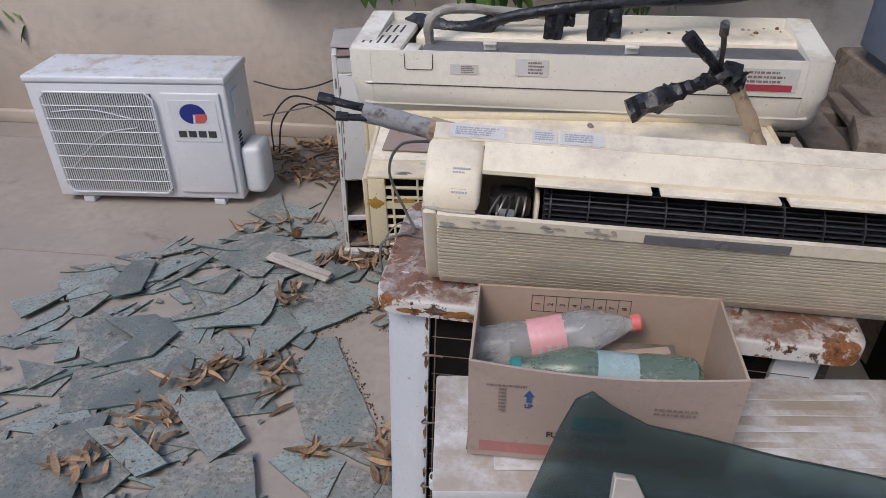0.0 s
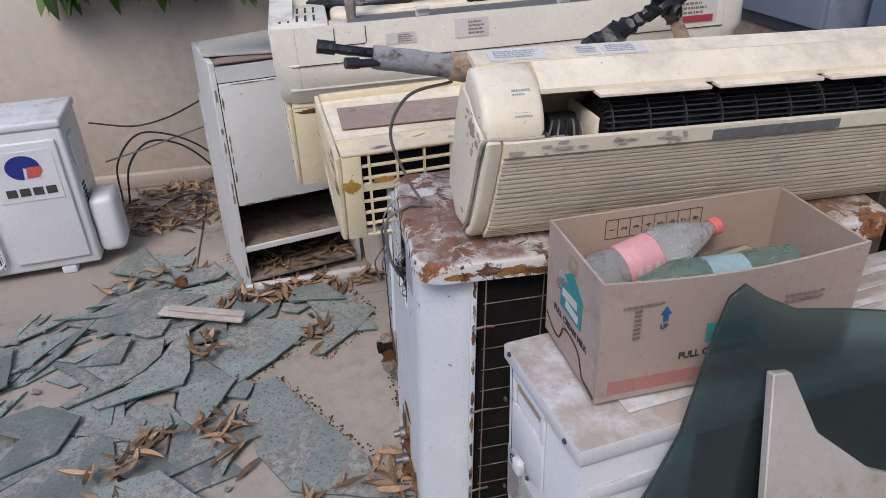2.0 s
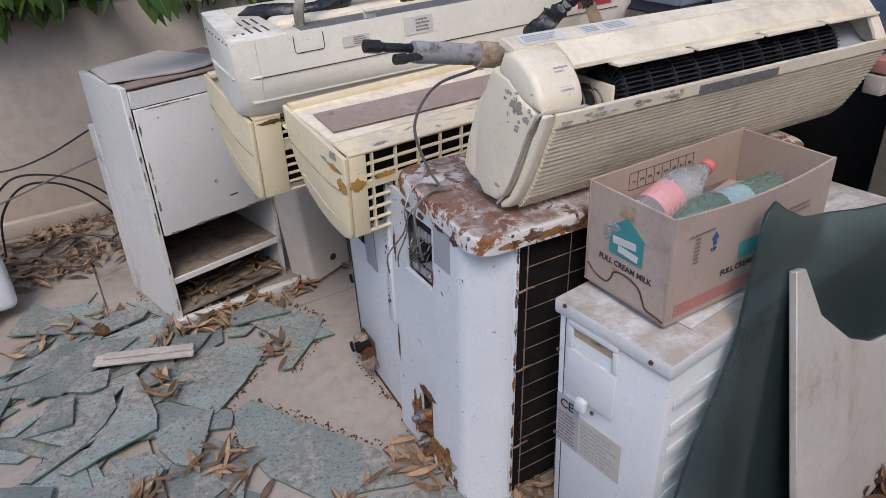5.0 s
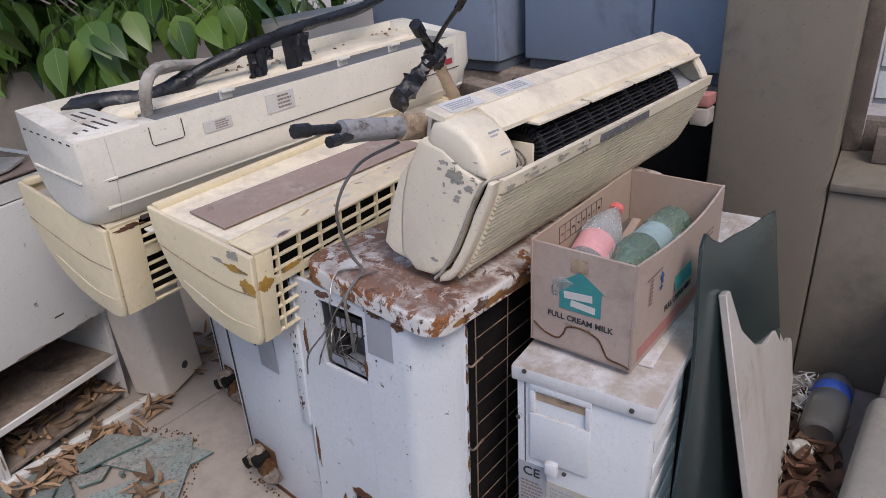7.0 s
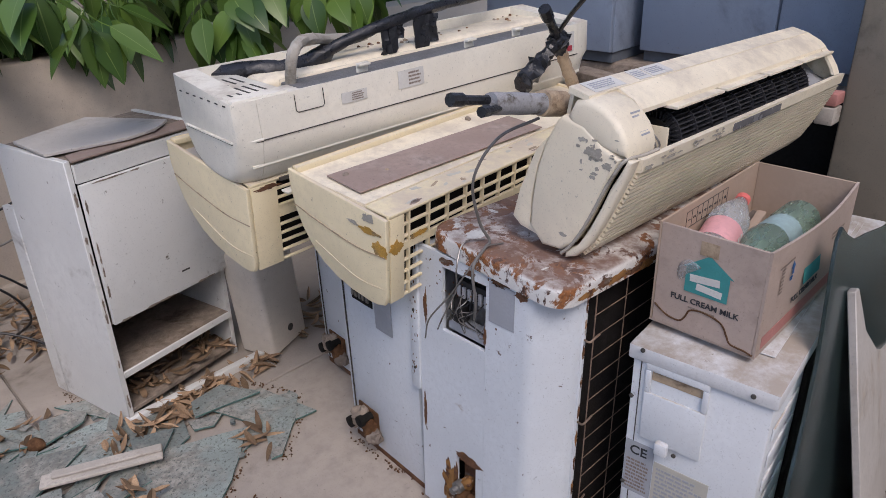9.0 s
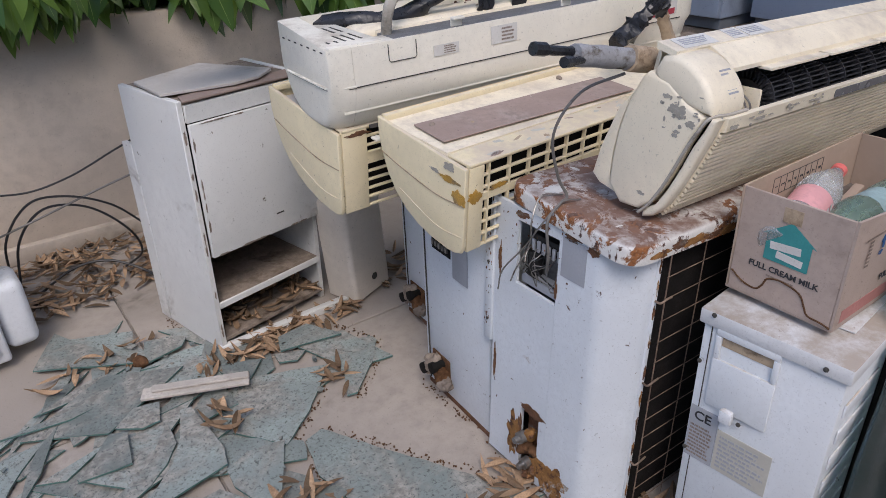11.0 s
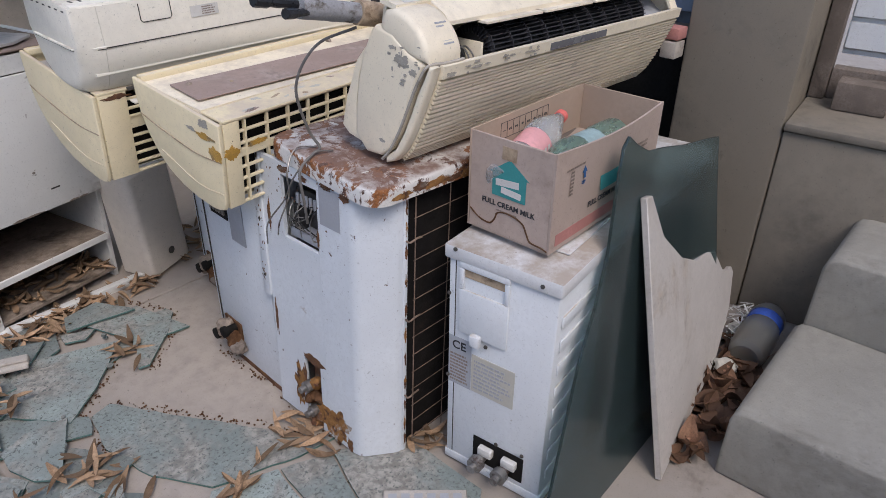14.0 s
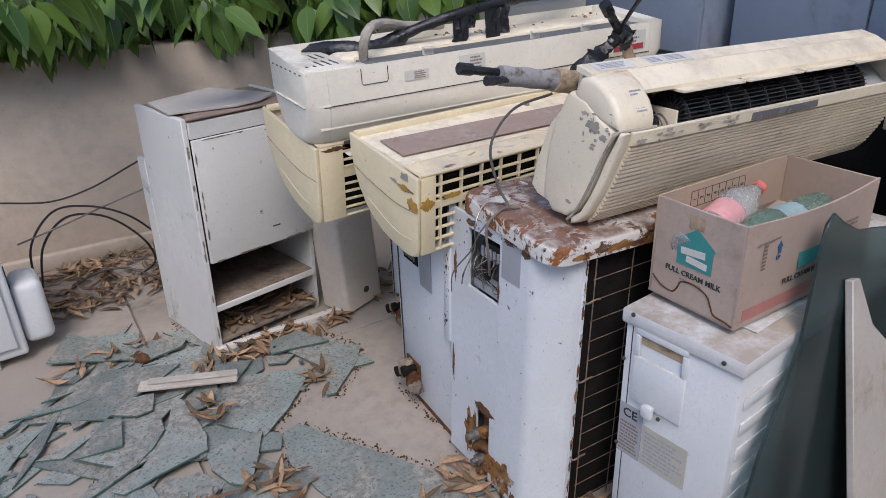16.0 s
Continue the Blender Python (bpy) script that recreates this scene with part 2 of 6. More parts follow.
M_PAPER_CREAM = mat("cream_sticker", (0.50, 0.48, 0.42), 0.55, var=0.06, scale=14, bump=0.0)
M_RED = mat("faded_red_print", (0.42, 0.05, 0.07), 0.6, var=0.15, bump=0.0)
M_NAVY = mat("navy_print", (0.02, 0.035, 0.22), 0.4, var=0.1, bump=0.0)
M_CORAL = mat("coral_print", (0.60, 0.11, 0.10), 0.4, var=0.1, bump=0.0)
M_PINK = mat("pink_bottle_label", (0.72, 0.36, 0.37), 0.45, var=0.15, bump=0.05)
M_CAP = mat("coral_cap", (0.70, 0.16, 0.14), 0.45, var=0.1, bump=0.0)
M_SCREEN = mat("grey_display_window", (0.14, 0.14, 0.15), 0.25, var=0.1, bump=0.0)
# Joints, screws and print; also painted shade in openings and slots.
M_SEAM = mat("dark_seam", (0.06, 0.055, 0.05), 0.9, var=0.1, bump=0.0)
M_COPPER = mat("pale_grey_hose", (0.40, 0.37, 0.32), 0.7, var=0.12, dirt=(GRIME, 12, 0.5, 0.75, 0.9), bump=0.3)
M_CABLE = mat("black_cable", (0.02, 0.02, 0.022), 0.5, var=0.2, bump=0.05)
M_CABLE_GREY = mat("grey_cable", (0.16, 0.15, 0.14), 0.6, var=0.2, bump=0.05)


def clear(name, col, rough=0.08, alpha=1.0):
    m = bpy.data.materials.new(name)
    m.use_nodes = True
    n, l = m.node_tree.nodes, m.node_tree.links
    b = n["Principled BSDF"]
    b.inputs["Base Color"].default_value = (*col, 1)
    b.inputs["Transmission Weight"].default_value = alpha
    b.inputs["IOR"].default_value = 1.45
    t = n.new("ShaderNodeTexNoise")
    t.inputs["Scale"].default_value, t.inputs["Detail"].default_value = 7, 8
    r = n.new("ShaderNodeMapRange")
    r.inputs[3].default_value, r.inputs[4].default_value = rough, rough + (0.25 if rough else 0.07)
    l.new(t.outputs["Fac"], r.inputs[0])
    l.new(r.outputs[0], b.inputs["Roughness"])
    return m


M_GLASS = clear("green_glass_sheet", (0.22, 0.33, 0.345), 0.06, 0.92)
M_PET = clear("clear_plastic_bottle", (0.82, 0.84, 0.84), 0.12, 0.75)
M_PET_DIRTY = clear("dirty_plastic_bottle", (0.50, 0.52, 0.50), 0.2, 0.85)
M_LABEL_PALE = mat("pale_blue_label", (0.30, 0.42, 0.43), 0.5, var=0.2, scale=18, bump=0.0)
M_PET_GREEN = clear("green_plastic_bottle", (0.40, 0.55, 0.45), 0.15, 0.75)


def leaf_material():
    m = bpy.data.materials.new("glossy_green_leaf")
    m.use_nodes = True
    n, l = m.node_tree.nodes, m.node_tree.links
    b = n["Principled BSDF"]
    tc, sep = n.new("ShaderNodeTexCoord"), n.new("ShaderNodeSeparateXYZ")
    l.new(tc.outputs["UV"], sep.inputs[0])
    ab = n.new("ShaderNodeMath"); ab.operation = "ABSOLUTE"; l.new(sep.outputs[0], ab.inputs[0])
    rib = n.new("ShaderNodeMapRange"); rib.inputs[1].default_value, rib.inputs[2].default_value = 0.006, 0.028; l.new(ab.outputs[0], rib.inputs[0])
    geo = n.new("ShaderNodeNewGeometry")
    cr = n.new("ShaderNodeValToRGB")
    cr.color_ramp.elements[0].color, cr.color_ramp.elements[1].color = (0.028, 0.075, 0.014, 1), (0.14, 0.235, 0.045, 1)
    oi, ad = n.new("ShaderNodeObjectInfo"), n.new("ShaderNodeMath")
    ad.operation = "FRACT"
    sm = n.new("ShaderNodeMath"); l.new(oi.outputs["Random"], sm.inputs[0]); l.new(geo.outputs["Random Per Island"], sm.inputs[1])
    l.new(sm.outputs[0], ad.inputs[0]); l.new(ad.outputs[0], cr.inputs[0])
    mx = n.new("ShaderNodeMix"); mx.data_type = "RGBA"
    mx.inputs[6].default_value = (0.17, 0.25, 0.07, 1)
    l.new(rib.outputs[0], mx.inputs[0]); l.new(cr.outputs[0], mx.inputs[7])
    l.new(mx.outputs[2], b.inputs["Base Color"])
    b.inputs["Roughness"].default_value = 0.35
    b.inputs["Subsurface Weight"].default_value = 0.0
    tr, ms = n.new("ShaderNodeBsdfTranslucent"), n.new("ShaderNodeMixShader")
    l.new(mx.outputs[2], tr.inputs[0])
    ms.inputs[0].default_value = 0.25
    l.new(b.outputs[0], ms.inputs[1]); l.new(tr.outputs[0], ms.inputs[2])
    l.new(ms.outputs[0], n["Material Output"].inputs[0])
    return m


M_LEAF = leaf_material()


# ---- mesh tools ----
def to_mesh(bm, mats, angle=38):
    me = bpy.data.meshes.new("mesh")
    bmesh.ops.recalc_face_normals(bm, faces=bm.faces[:])
    bm.to_mesh(me)
    bm.free()
    for m in mats if isinstance(mats, (list, tuple)) else [mats]:
        me.materials.append(m)
    me.polygons.foreach_set("use_smooth", [True] * len(me.polygons))
    me.set_sharp_from_angle(angle=radians(angle))
    return me


def part(name, bm, mats, parent=None, label="", m=None):
    ob = new(name, to_mesh(bm, mats) if isinstance(bm, bmesh.types.BMesh) else bm)
    ob.parent = parent
    if m is not None:
        ob.matrix_basis = m
    return tagged(ob, label) if label else ob


def thing(name, label, category, m, group="", kind=""):
    ob = new(name)
    ob.empty_display_size = 0.05
    ob.matrix_basis = m
    return tagged(ob, label, category, group, kind)


def single(name, bm, mats, label, category, m=None, group="", kind=""):
    ob = part(name, bm, mats, None, "", m)
    return tagged(ob, label, category, group, kind)


def add(bm, other, m=None, index=None):
    """Puts another bmesh into bm."""
    if m is not None:
        bmesh.ops.transform(other, matrix=m, verts=other.verts[:])
    if index is not None:
        for f in other.faces:
            f.material_index = index
    me = bpy.data.meshes.new("t")
    other.to_mesh(me)
    other.free()
    bm.from_mesh(me)
    bpy.data.meshes.remove(me)
    return bm


def box(x0, y0, z0, x1, y1, z1, bev=0.0, seg=2):
    bm = bmesh.new()
    bmesh.ops.create_cube(bm, size=1, matrix=Matrix.Translation(((x0 + x1) / 2, (y0 + y1) / 2, (z0 + z1) / 2)) @ Matrix.Diagonal((abs(x1 - x0), abs(y1 - y0), abs(z1 - z0), 1)))
    if bev:
        bmesh.ops.bevel(bm, geom=bm.edges[:], offset=bev, segments=seg, affect="EDGES", profile=0.5, clamp_overlap=True)
    return bm


def round_post(x0, y0, z0, x1, y1, z1, r, seg=5, top=0.0):
    """A box whose upright edges are rounded by r and whose top edge by top."""
    bm = box(x0, y0, z0, x1, y1, z1)
    bmesh.ops.bevel(bm, geom=[e for e in bm.edges if abs(e.verts[0].co.z - e.verts[1].co.z) > 1e-4], offset=r, segments=seg, affect="EDGES", profile=0.5)
    if top:
        bmesh.ops.bevel(bm, geom=[e for e in bm.edges if all(v.co.z > z1 - 1e-5 for v in e.verts)], offset=top, segments=3, affect="EDGES", profile=0.5)
    return bm


def prism(profile, x0, x1, bev=0.0):
    """A closed (y, z) profile drawn out along x."""
    bm = bmesh.new()
    f = bm.faces.new([bm.verts.new((x0, y, z)) for y, z in profile])
    r = bmesh.ops.extrude_face_region(bm, geom=[f])
    bmesh.ops.translate(bm, vec=(x1 - x0, 0, 0), verts=[v for v in r["geom"] if isinstance(v, bmesh.types.BMVert)])
    if bev:
        caps = [e for e in bm.edges if abs(e.verts[0].co.x - e.verts[1].co.x) < 1e-6]
        bmesh.ops.bevel(bm, geom=caps, offset=bev, segments=3, affect="EDGES", profile=0.5, clamp_overlap=True)
    return bm


def plate(outline, z0, z1, bev=0.0):
    """A closed (x, y) outline drawn out along z."""
    bm = bmesh.new()
    f = bm.faces.new([bm.verts.new((x, y, z0)) for x, y in outline])
    r = bmesh.ops.extrude_face_region(bm, geom=[f])
    bmesh.ops.translate(bm, vec=(0, 0, z1 - z0), verts=[v for v in r["geom"] if isinstance(v, bmesh.types.BMVert)])
    if bev:
        bmesh.ops.bevel(bm, geom=bm.edges[:], offset=bev, segments=1, affect="EDGES", clamp_overlap=True)
    return bm


def smooth_line(pts, n=6):
    """Points along a smooth curve through pts."""
    p = [Vector(v) for v in pts]
    p = [2 * p[0] - p[1]] + p + [2 * p[-1] - p[-2]]
    out = []
    for k in range(1, len(p) - 2):
        for s in range(n):
            t = s / n
            out.append(0.5 * (2 * p[k] + (p[k + 1] - p[k - 1]) * t + (2 * p[k - 1] - 5 * p[k] + 4 * p[k + 1] - p[k + 2]) * t * t + (3 * p[k] - p[k - 1] - 3 * p[k + 1] + p[k + 2]) * t ** 3))
    return out + [p[-2]]


def tube(pts, r, seg=8, n=6, wobble=0.0):
    """A tube along a smooth curve; r: a radius, or a function of the share of the way."""
    line = smooth_line(pts, n) if n > 1 else [Vector(v) for v in pts]
    bm, rings, side = bmesh.new(), [], None
    for k, p in enumerate(line):
        d = (line[min(k + 1, len(line) - 1)] - line[max(k - 1, 0)]).normalized()
        side = d.orthogonal().normalized() if side is None else (side - d * side.dot(d)).normalized()
        up = d.cross(side)
        rad = r(k / (len(line) - 1)) if callable(r) else r
        ring = []
        for a in range(seg):
            w = 1 + wobble * noise.noise(p * 40 + Vector((a * 3.1, k * 0.7, 0)))
            ring.append(bm.verts.new(p + (side * math.cos(2 * math.pi * a / seg) + up * math.sin(2 * math.pi * a / seg)) * rad * w))
        rings.append(ring)
    for u, v in zip(rings, rings[1:]):
        for a in range(seg):
            bm.faces.new((u[a], u[(a + 1) % seg], v[(a + 1) % seg], v[a]))
    bm.faces.new(rings[0][::-1])
    bm.faces.new(rings[-1])
    return bm


def lathe(profile, seg=20):
    """A turned body: (radius, height) pairs round z."""
    bm, rings = bmesh.new(), []
    for r, z in profile:
        rings.append([bm.verts.new((max(r, 1e-4) * math.cos(2 * math.pi * a / seg), max(r, 1e-4) * math.sin(2 * math.pi * a / seg), z)) for a in range(seg)])
    for u, v in zip(rings, rings[1:]):
        for a in range(seg):
            bm.faces.new((u[a], u[(a + 1) % seg], v[(a + 1) % seg], v[a]))
    bm.faces.new(rings[0][::-1])
    bm.faces.new(rings[-1])
    return bm


def arc(cy, cz, ry, rz, a0, a1, n=8):
    return [(cy + ry * math.cos(radians(a0 + (a1 - a0) * k / n)), cz + rz * math.sin(radians(a0 + (a1 - a0) * k / n))) for k in range(n + 1)]


def text_bm(words, size, bold=0.0):
    """Letters as a flat mesh in x and y, a hair thick."""
    c = bpy.data.curves.new("letters", "FONT")
    c.body, c.size, c.align_x, c.offset, c.extrude, c.resolution_u = words, size, "CENTER", bold, 0.0004, 3
    ob = bpy.data.objects.new("letters", c)
    me = bpy.data.meshes.new_from_object(ob)
    bm = bmesh.new()
    bm.from_mesh(me)
    bpy.data.objects.remove(ob)
    bpy.data.curves.remove(c)
    bpy.data.meshes.remove(me)
    return bm


def bars(w, h, lines, ragged=0.3, seed=1):
    """Lines of unreadable print on the x-z face, facing -y, from the lower left corner."""
    rnd, bm = random.Random(seed), bmesh.new()
    for k in range(lines):
        z, x = h * (k + 0.25) / lines, 0.0
        end = w * (1 - ragged * rnd.random())
        while x < end:
            step = min(rnd.uniform(0.04, 0.16) * w, end - x)
            add(bm, box(x, -0.0006, z, x + step * 0.85, 0, z + 0.5 * h / lines))
            x += step + 0.01 * w
    return bm


YARD = -6.0     # the yard's lines run at this turn


# ---- large structure ----
def floor_slabs():
    g = single("ground", box(-40, -30, -0.30, 40, 40, -0.012), M_CONC, "bare beige concrete ground", "ground", kind="structure")
    fl = thing("floor", "dusty beige concrete floor slabs with thin dark joints", "floor", pose(-0.61, 2.36, 0, 0, 0, -5), kind="structure")
    me = None
    for i in range(-2, 2):
        for j in range(-4, 2):
            if me is None:
                me = to_mesh(box(0.003, 0.003, -0.03, 2.217, 1.107, 0, 0.003, 1), M_CONC)
            part("slab", me, None, fl, "", pose(i * 2.22, j * 1.11, 0))


floor_slabs()

wall_m = pose(-0.738, 3.69, 0, 0, 0, YARD)


def back_wall():
    w = thing("wall_back", "low grey-beige plastered yard wall with streaks", "wall", wall_m, kind="structure")
    part("wall_face", box(-6, 0, 0, 6, 0.18, 0.93, 0.012), M_PLASTER, w)
    part("plinth", box(-6, -0.045, 0, 6, -0.001, 0.075, 0.008), M_PLASTER, w)


back_wall()
# Two unseen walls, added to close the yard and deepen its shade.
single("wall_left", box(-3.9, -2.6, 0, -3.7, 3.9, 1.7, 0.01), M_PLASTER, "unseen plain plastered yard wall, added to hold back sky light", "wall", kind="structure")
single("wall_behind", box(-3.69, -2.6, 0, 1.6, -2.4, 3.2, 0.01), M_PLASTER, "unseen plain plastered house wall, added to hold back sky light", "wall", kind="structure")


def right_wall():
    """The house wall beside the steps, with a deep window sill."""
    w = thing("wall_right", "grey cement-rendered house wall with a deep window recess", "wall", pose(1.235, 0.674, 0, 0, 0, 2), kind="structure")
    part("pier", box(0, 0, 0, 0.5, 0.335, 3.2, 0.01), M_CEMENT, w)
    part("dado", box(0, -3.2, 0, 0.5, -0.002, 0.642, 0.012), M_CEMENT, w)
    part("sill", box(-0.012, -3.2, 0.644, 0.5, -0.003, 0.67, 0.006), M_CEMENT, w, "pale cement window sill")
    part("lintel", box(0.30, -3.2, 2.2, 0.5, -0.003, 3.2, 0.01), M_CEMENT, w)
    win = part("window_1", box(0.32, -3.1, 0.672, 0.38, -0.055, 0.77, 0.004), M_WOOD, w, "old brown wooden window frame")
    part("window_post", box(0.30, -0.053, 0.672, 0.37, -0.004, 2.19, 0.004), M_WOOD, win)
    part("window_block", box(0.20, -0.24, 0.672, 0.29, -0.09, 0.76, 0.005), M_WOOD, win, "brown wooden block on the sill")
    part("shutter", box(0.40, -3.1, 0.802, 0.42, -0.06, 2.19), M_WHITE_DUSTY, win, "white slatted shutter behind the frame")
    for k in range(14):
        part("slat", box(0.385, -3.1, 0.82 + k * 0.098, 0.398, -0.06, 0.905 + k * 0.098, 0.004, 1), M_WHITE_DUSTY, win)


right_wall()


def steps():
    s = thing("concrete_steps", "worn rounded grey concrete entrance steps", "steps", pose(0, 0.062, 0, 0, 0, -3.5), kind="structure")
    part("lower_step", prism([(-1.6, 0), (0.455, 0), (0.453, 0.172), (0.447, 0.196), (0.433, 0.210), (0.41, 0.2145), (-1.6, 0.216)], 0.42, 0.905, 0.010), M_STEP, s)
    part("upper_step", prism([(-1.6, 0), (0.435, 0), (0.43, 0.388), (0.424, 0.412), (0.41, 0.426), (0.385, 0.431), (-1.6, 0.433)], 0.908, 1.36, 0.010), M_STEP, s)


steps()


def blue_cabinet(name, x, y, w, h, yaw, label, seam=None):
    c = thing(name, label, "metal cabinet", pose(x, y, 0, 0, 0, yaw), "blue cabinets")
    part("body", box(0.02, 0, 0.89, 0.6, w, h, 0.008), M_BLUE, c)
    part("base", box(0.03, 0.01, 0.852, 0.58, w - 0.01, 0.89), M_BLUE_DK, c)
    cut = seam or w
    part("door", box(0, 0.004, 0.895, 0.019, cut - 0.004, h - 0.02, 0.005), M_BLUE, c)
    if seam:
        part("door", box(0, cut + 0.004, 0.895, 0.019, w - 0.004, h - 0.02, 0.005), M_BLUE, c)
    part("handle", box(-0.02, cut - 0.05, 1.55, -0.001, cut - 0.03, 1.70, 0.004), M_BLUE_DK, c)


single("masonry_ledge", box(1.46, 0.99, 0, 2.2, 2.62, 0.851, 0.02), M_CAB_RAW, "rough brown masonry ledge under the blue cabinets", "ledge", kind="structure")
blue_cabinet("metal_cabinet", 1.47, 1.0, 0.80, 1.9, -4, "tall blue-grey painted metal cabinet with two doors", 0.30)
blue_cabinet("metal_cabinet", 1.42, 1.86, 0.62, 1.9, -4, "tall blue-grey painted metal cabinet, dull and scuffed")


# ---- split units, condensers ----
def gree_unit():
    u = thing("outdoor_unit", "white air-conditioner outdoor unit with wire fan grille by the wall", "air conditioner", pose(-1.828, 2.885, 0, 0, 0, -1.2), "outdoor units")
    W, D, Z0, Z1 = 0.893, 0.30, 0.035, 0.628
    part("casing", box(0, 0, Z0, W, D, Z1 - 0.03, 0.012, 3), M_WHITE, u)
    part("top_panel", box(-0.006, -0.006, Z1 - 0.032, W + 0.006, D + 0.006, Z1, 0.01, 3), M_WHITE, u, "dusty white top panel")
    gx0, gx1, gz0, gz1 = 0.06, 0.565, 0.07, 0.56
    # Flat sheet on the casing; the opening's shade is put into its colour.
    part("fan_opening", box(gx0 + 0.008, -0.004, gz0 + 0.008, gx1 - 0.008, -0.0005, gz1 - 0.008, 0.001, 1), M_SEAM, u, "dark sheet standing in for the shaded fan opening")
    g = part("fan_grille", tube([(gx0, -0.016, gz0 + .03), (gx0, -0.016, gz1 - .03), (gx0 + .03, -0.016, gz1), (gx1 - .03, -0.016, gz1), (gx1, -0.016, gz1 - .03), (gx1, -0.016, gz0 + .03), (gx1 - .03, -0.016, gz0), (gx0 + .03, -0.016, gz0), (gx0, -0.016, gz0 + .03)], 0.005, 6, 1), M_WHITE, u, "white wire grille")
    wire = to_mesh(tube([(0, 0, gz0), (0, 0, gz1)], 0.0033, 5, 1), M_WHITE)
    for k in range(46):
        part("wire", wire, None, g, "", pose(gx0 + (gx1 - gx0) * (k + 1) / 47, -0.014, 0))
    cross = to_mesh(tube([(gx0, 0, 0), (gx1, 0, 0)], 0.003, 5, 1), M_WHITE)
    for k in range(7):
        part("wire", cross, None, g, "", pose(0, -0.018, gz0 + (gz1 - gz0) * (k + 1) / 8))
    for p in ([(0.12, -0.019, 0.20), (0.3, -0.019, 0.36), (0.47, -0.019, 0.40)], [(0.1, -0.019, 0.47), (0.28, -0.019, 0.48), (0.46, -0.019, 0.44)]):
        part("bent_wire", tube(p, 0.0028, 5), M_WHITE, g)
    part("front_cover", box(0.605, -0.014, 0.075, 0.865, -0.0005, 0.56, 0.012, 3), M_WHITE, u)
    part("badge", box(0.63, -0.0165, 0.335, 0.845, -0.0145, 0.53, 0.001, 1), M_WHITE, u, "white badge with plain navy and coral shapes")
    bd = part("badge_disc", plate(arc(0, 0, 0.058, 0.046, -20, 265, 22) + [(0, 0)], 0, 0.0015), M_NAVY, u, "", pose(0.735, -0.0168, 0.468, 90))
    part("badge_corner", plate([(0.0, -0.042), (0.04, -0.04), (0.055, -0.02), (0.055, 0.0), (0.006, 0.0)], 0, 0.0022), M_CORAL, u, "", pose(0.741, -0.0168, 0.468, 90))
    for k in range(4):
        part("badge_bar", box(0.655 + k * 0.045, -0.0185, 0.358, 0.69 + k * 0.045, -0.0168, 0.388), M_SEAM, u)
    part("side_handle", box(W + 0.0005, 0.05, 0.42, W + 0.012, 0.13, 0.55, 0.006), M_WHITE, u)
    for k in range(6):
        part("vent_slot", box(W + 0.0006, 0.06, 0.25 + k * 0.018, W + 0.004, 0.10, 0.258 + k * 0.018), M_SEAM, u)
    part("valve_cover", box(W + 0.001, 0.03, 0.05, W + 0.10, 0.20, 0.29, 0.03, 4), M_WHITE, u, "rounded white valve cover")
    for x in (0.10, 0.74):
        part("foot", box(x, 0.004, 0, x + 0.055, D + 0.03, 0.034, 0.006), M_WHITE, u)


gree_unit()


def blotch(w, h, seed, thick=0.0003):
    """A thin ragged patch about w by h, lying in x and y round the origin."""
    n, pts = 56, []
    for k in range(n):
        a = 2 * math.pi * k / n
        p = Vector((math.cos(a), math.sin(a), seed * 1.7))
        r = 0.75 + 0.38 * noise.noise(p * 1.6) + 0.24 * noise.noise(p * 4.5) + 0.09 * noise.noise(p * 12)
        pts.append((0.5 * w * r * math.cos(a), 0.5 * h * r * math.sin(a)))
    return plate(pts, 0, thick)


def clump(name, x, y, z, s, m, parent, seed, label=""):
    """A lump of caked dirt."""
    bm = bmesh.new()
    bmesh.ops.create_icosphere(bm, subdivisions=3, radius=s)
    for v in bm.verts:
        v.co *= 1 + 0.55 * noise.noise(v.co * 55 + Vector((seed * 3.3, 0, 0))) + 0.3 * noise.noise(v.co * 130)
    return part(name, bm, m, parent, label, pose(x, y, z))


END = pose(0, 0, 0, 90, 0, -90)      # lays a flat patch on a face that looks to -x


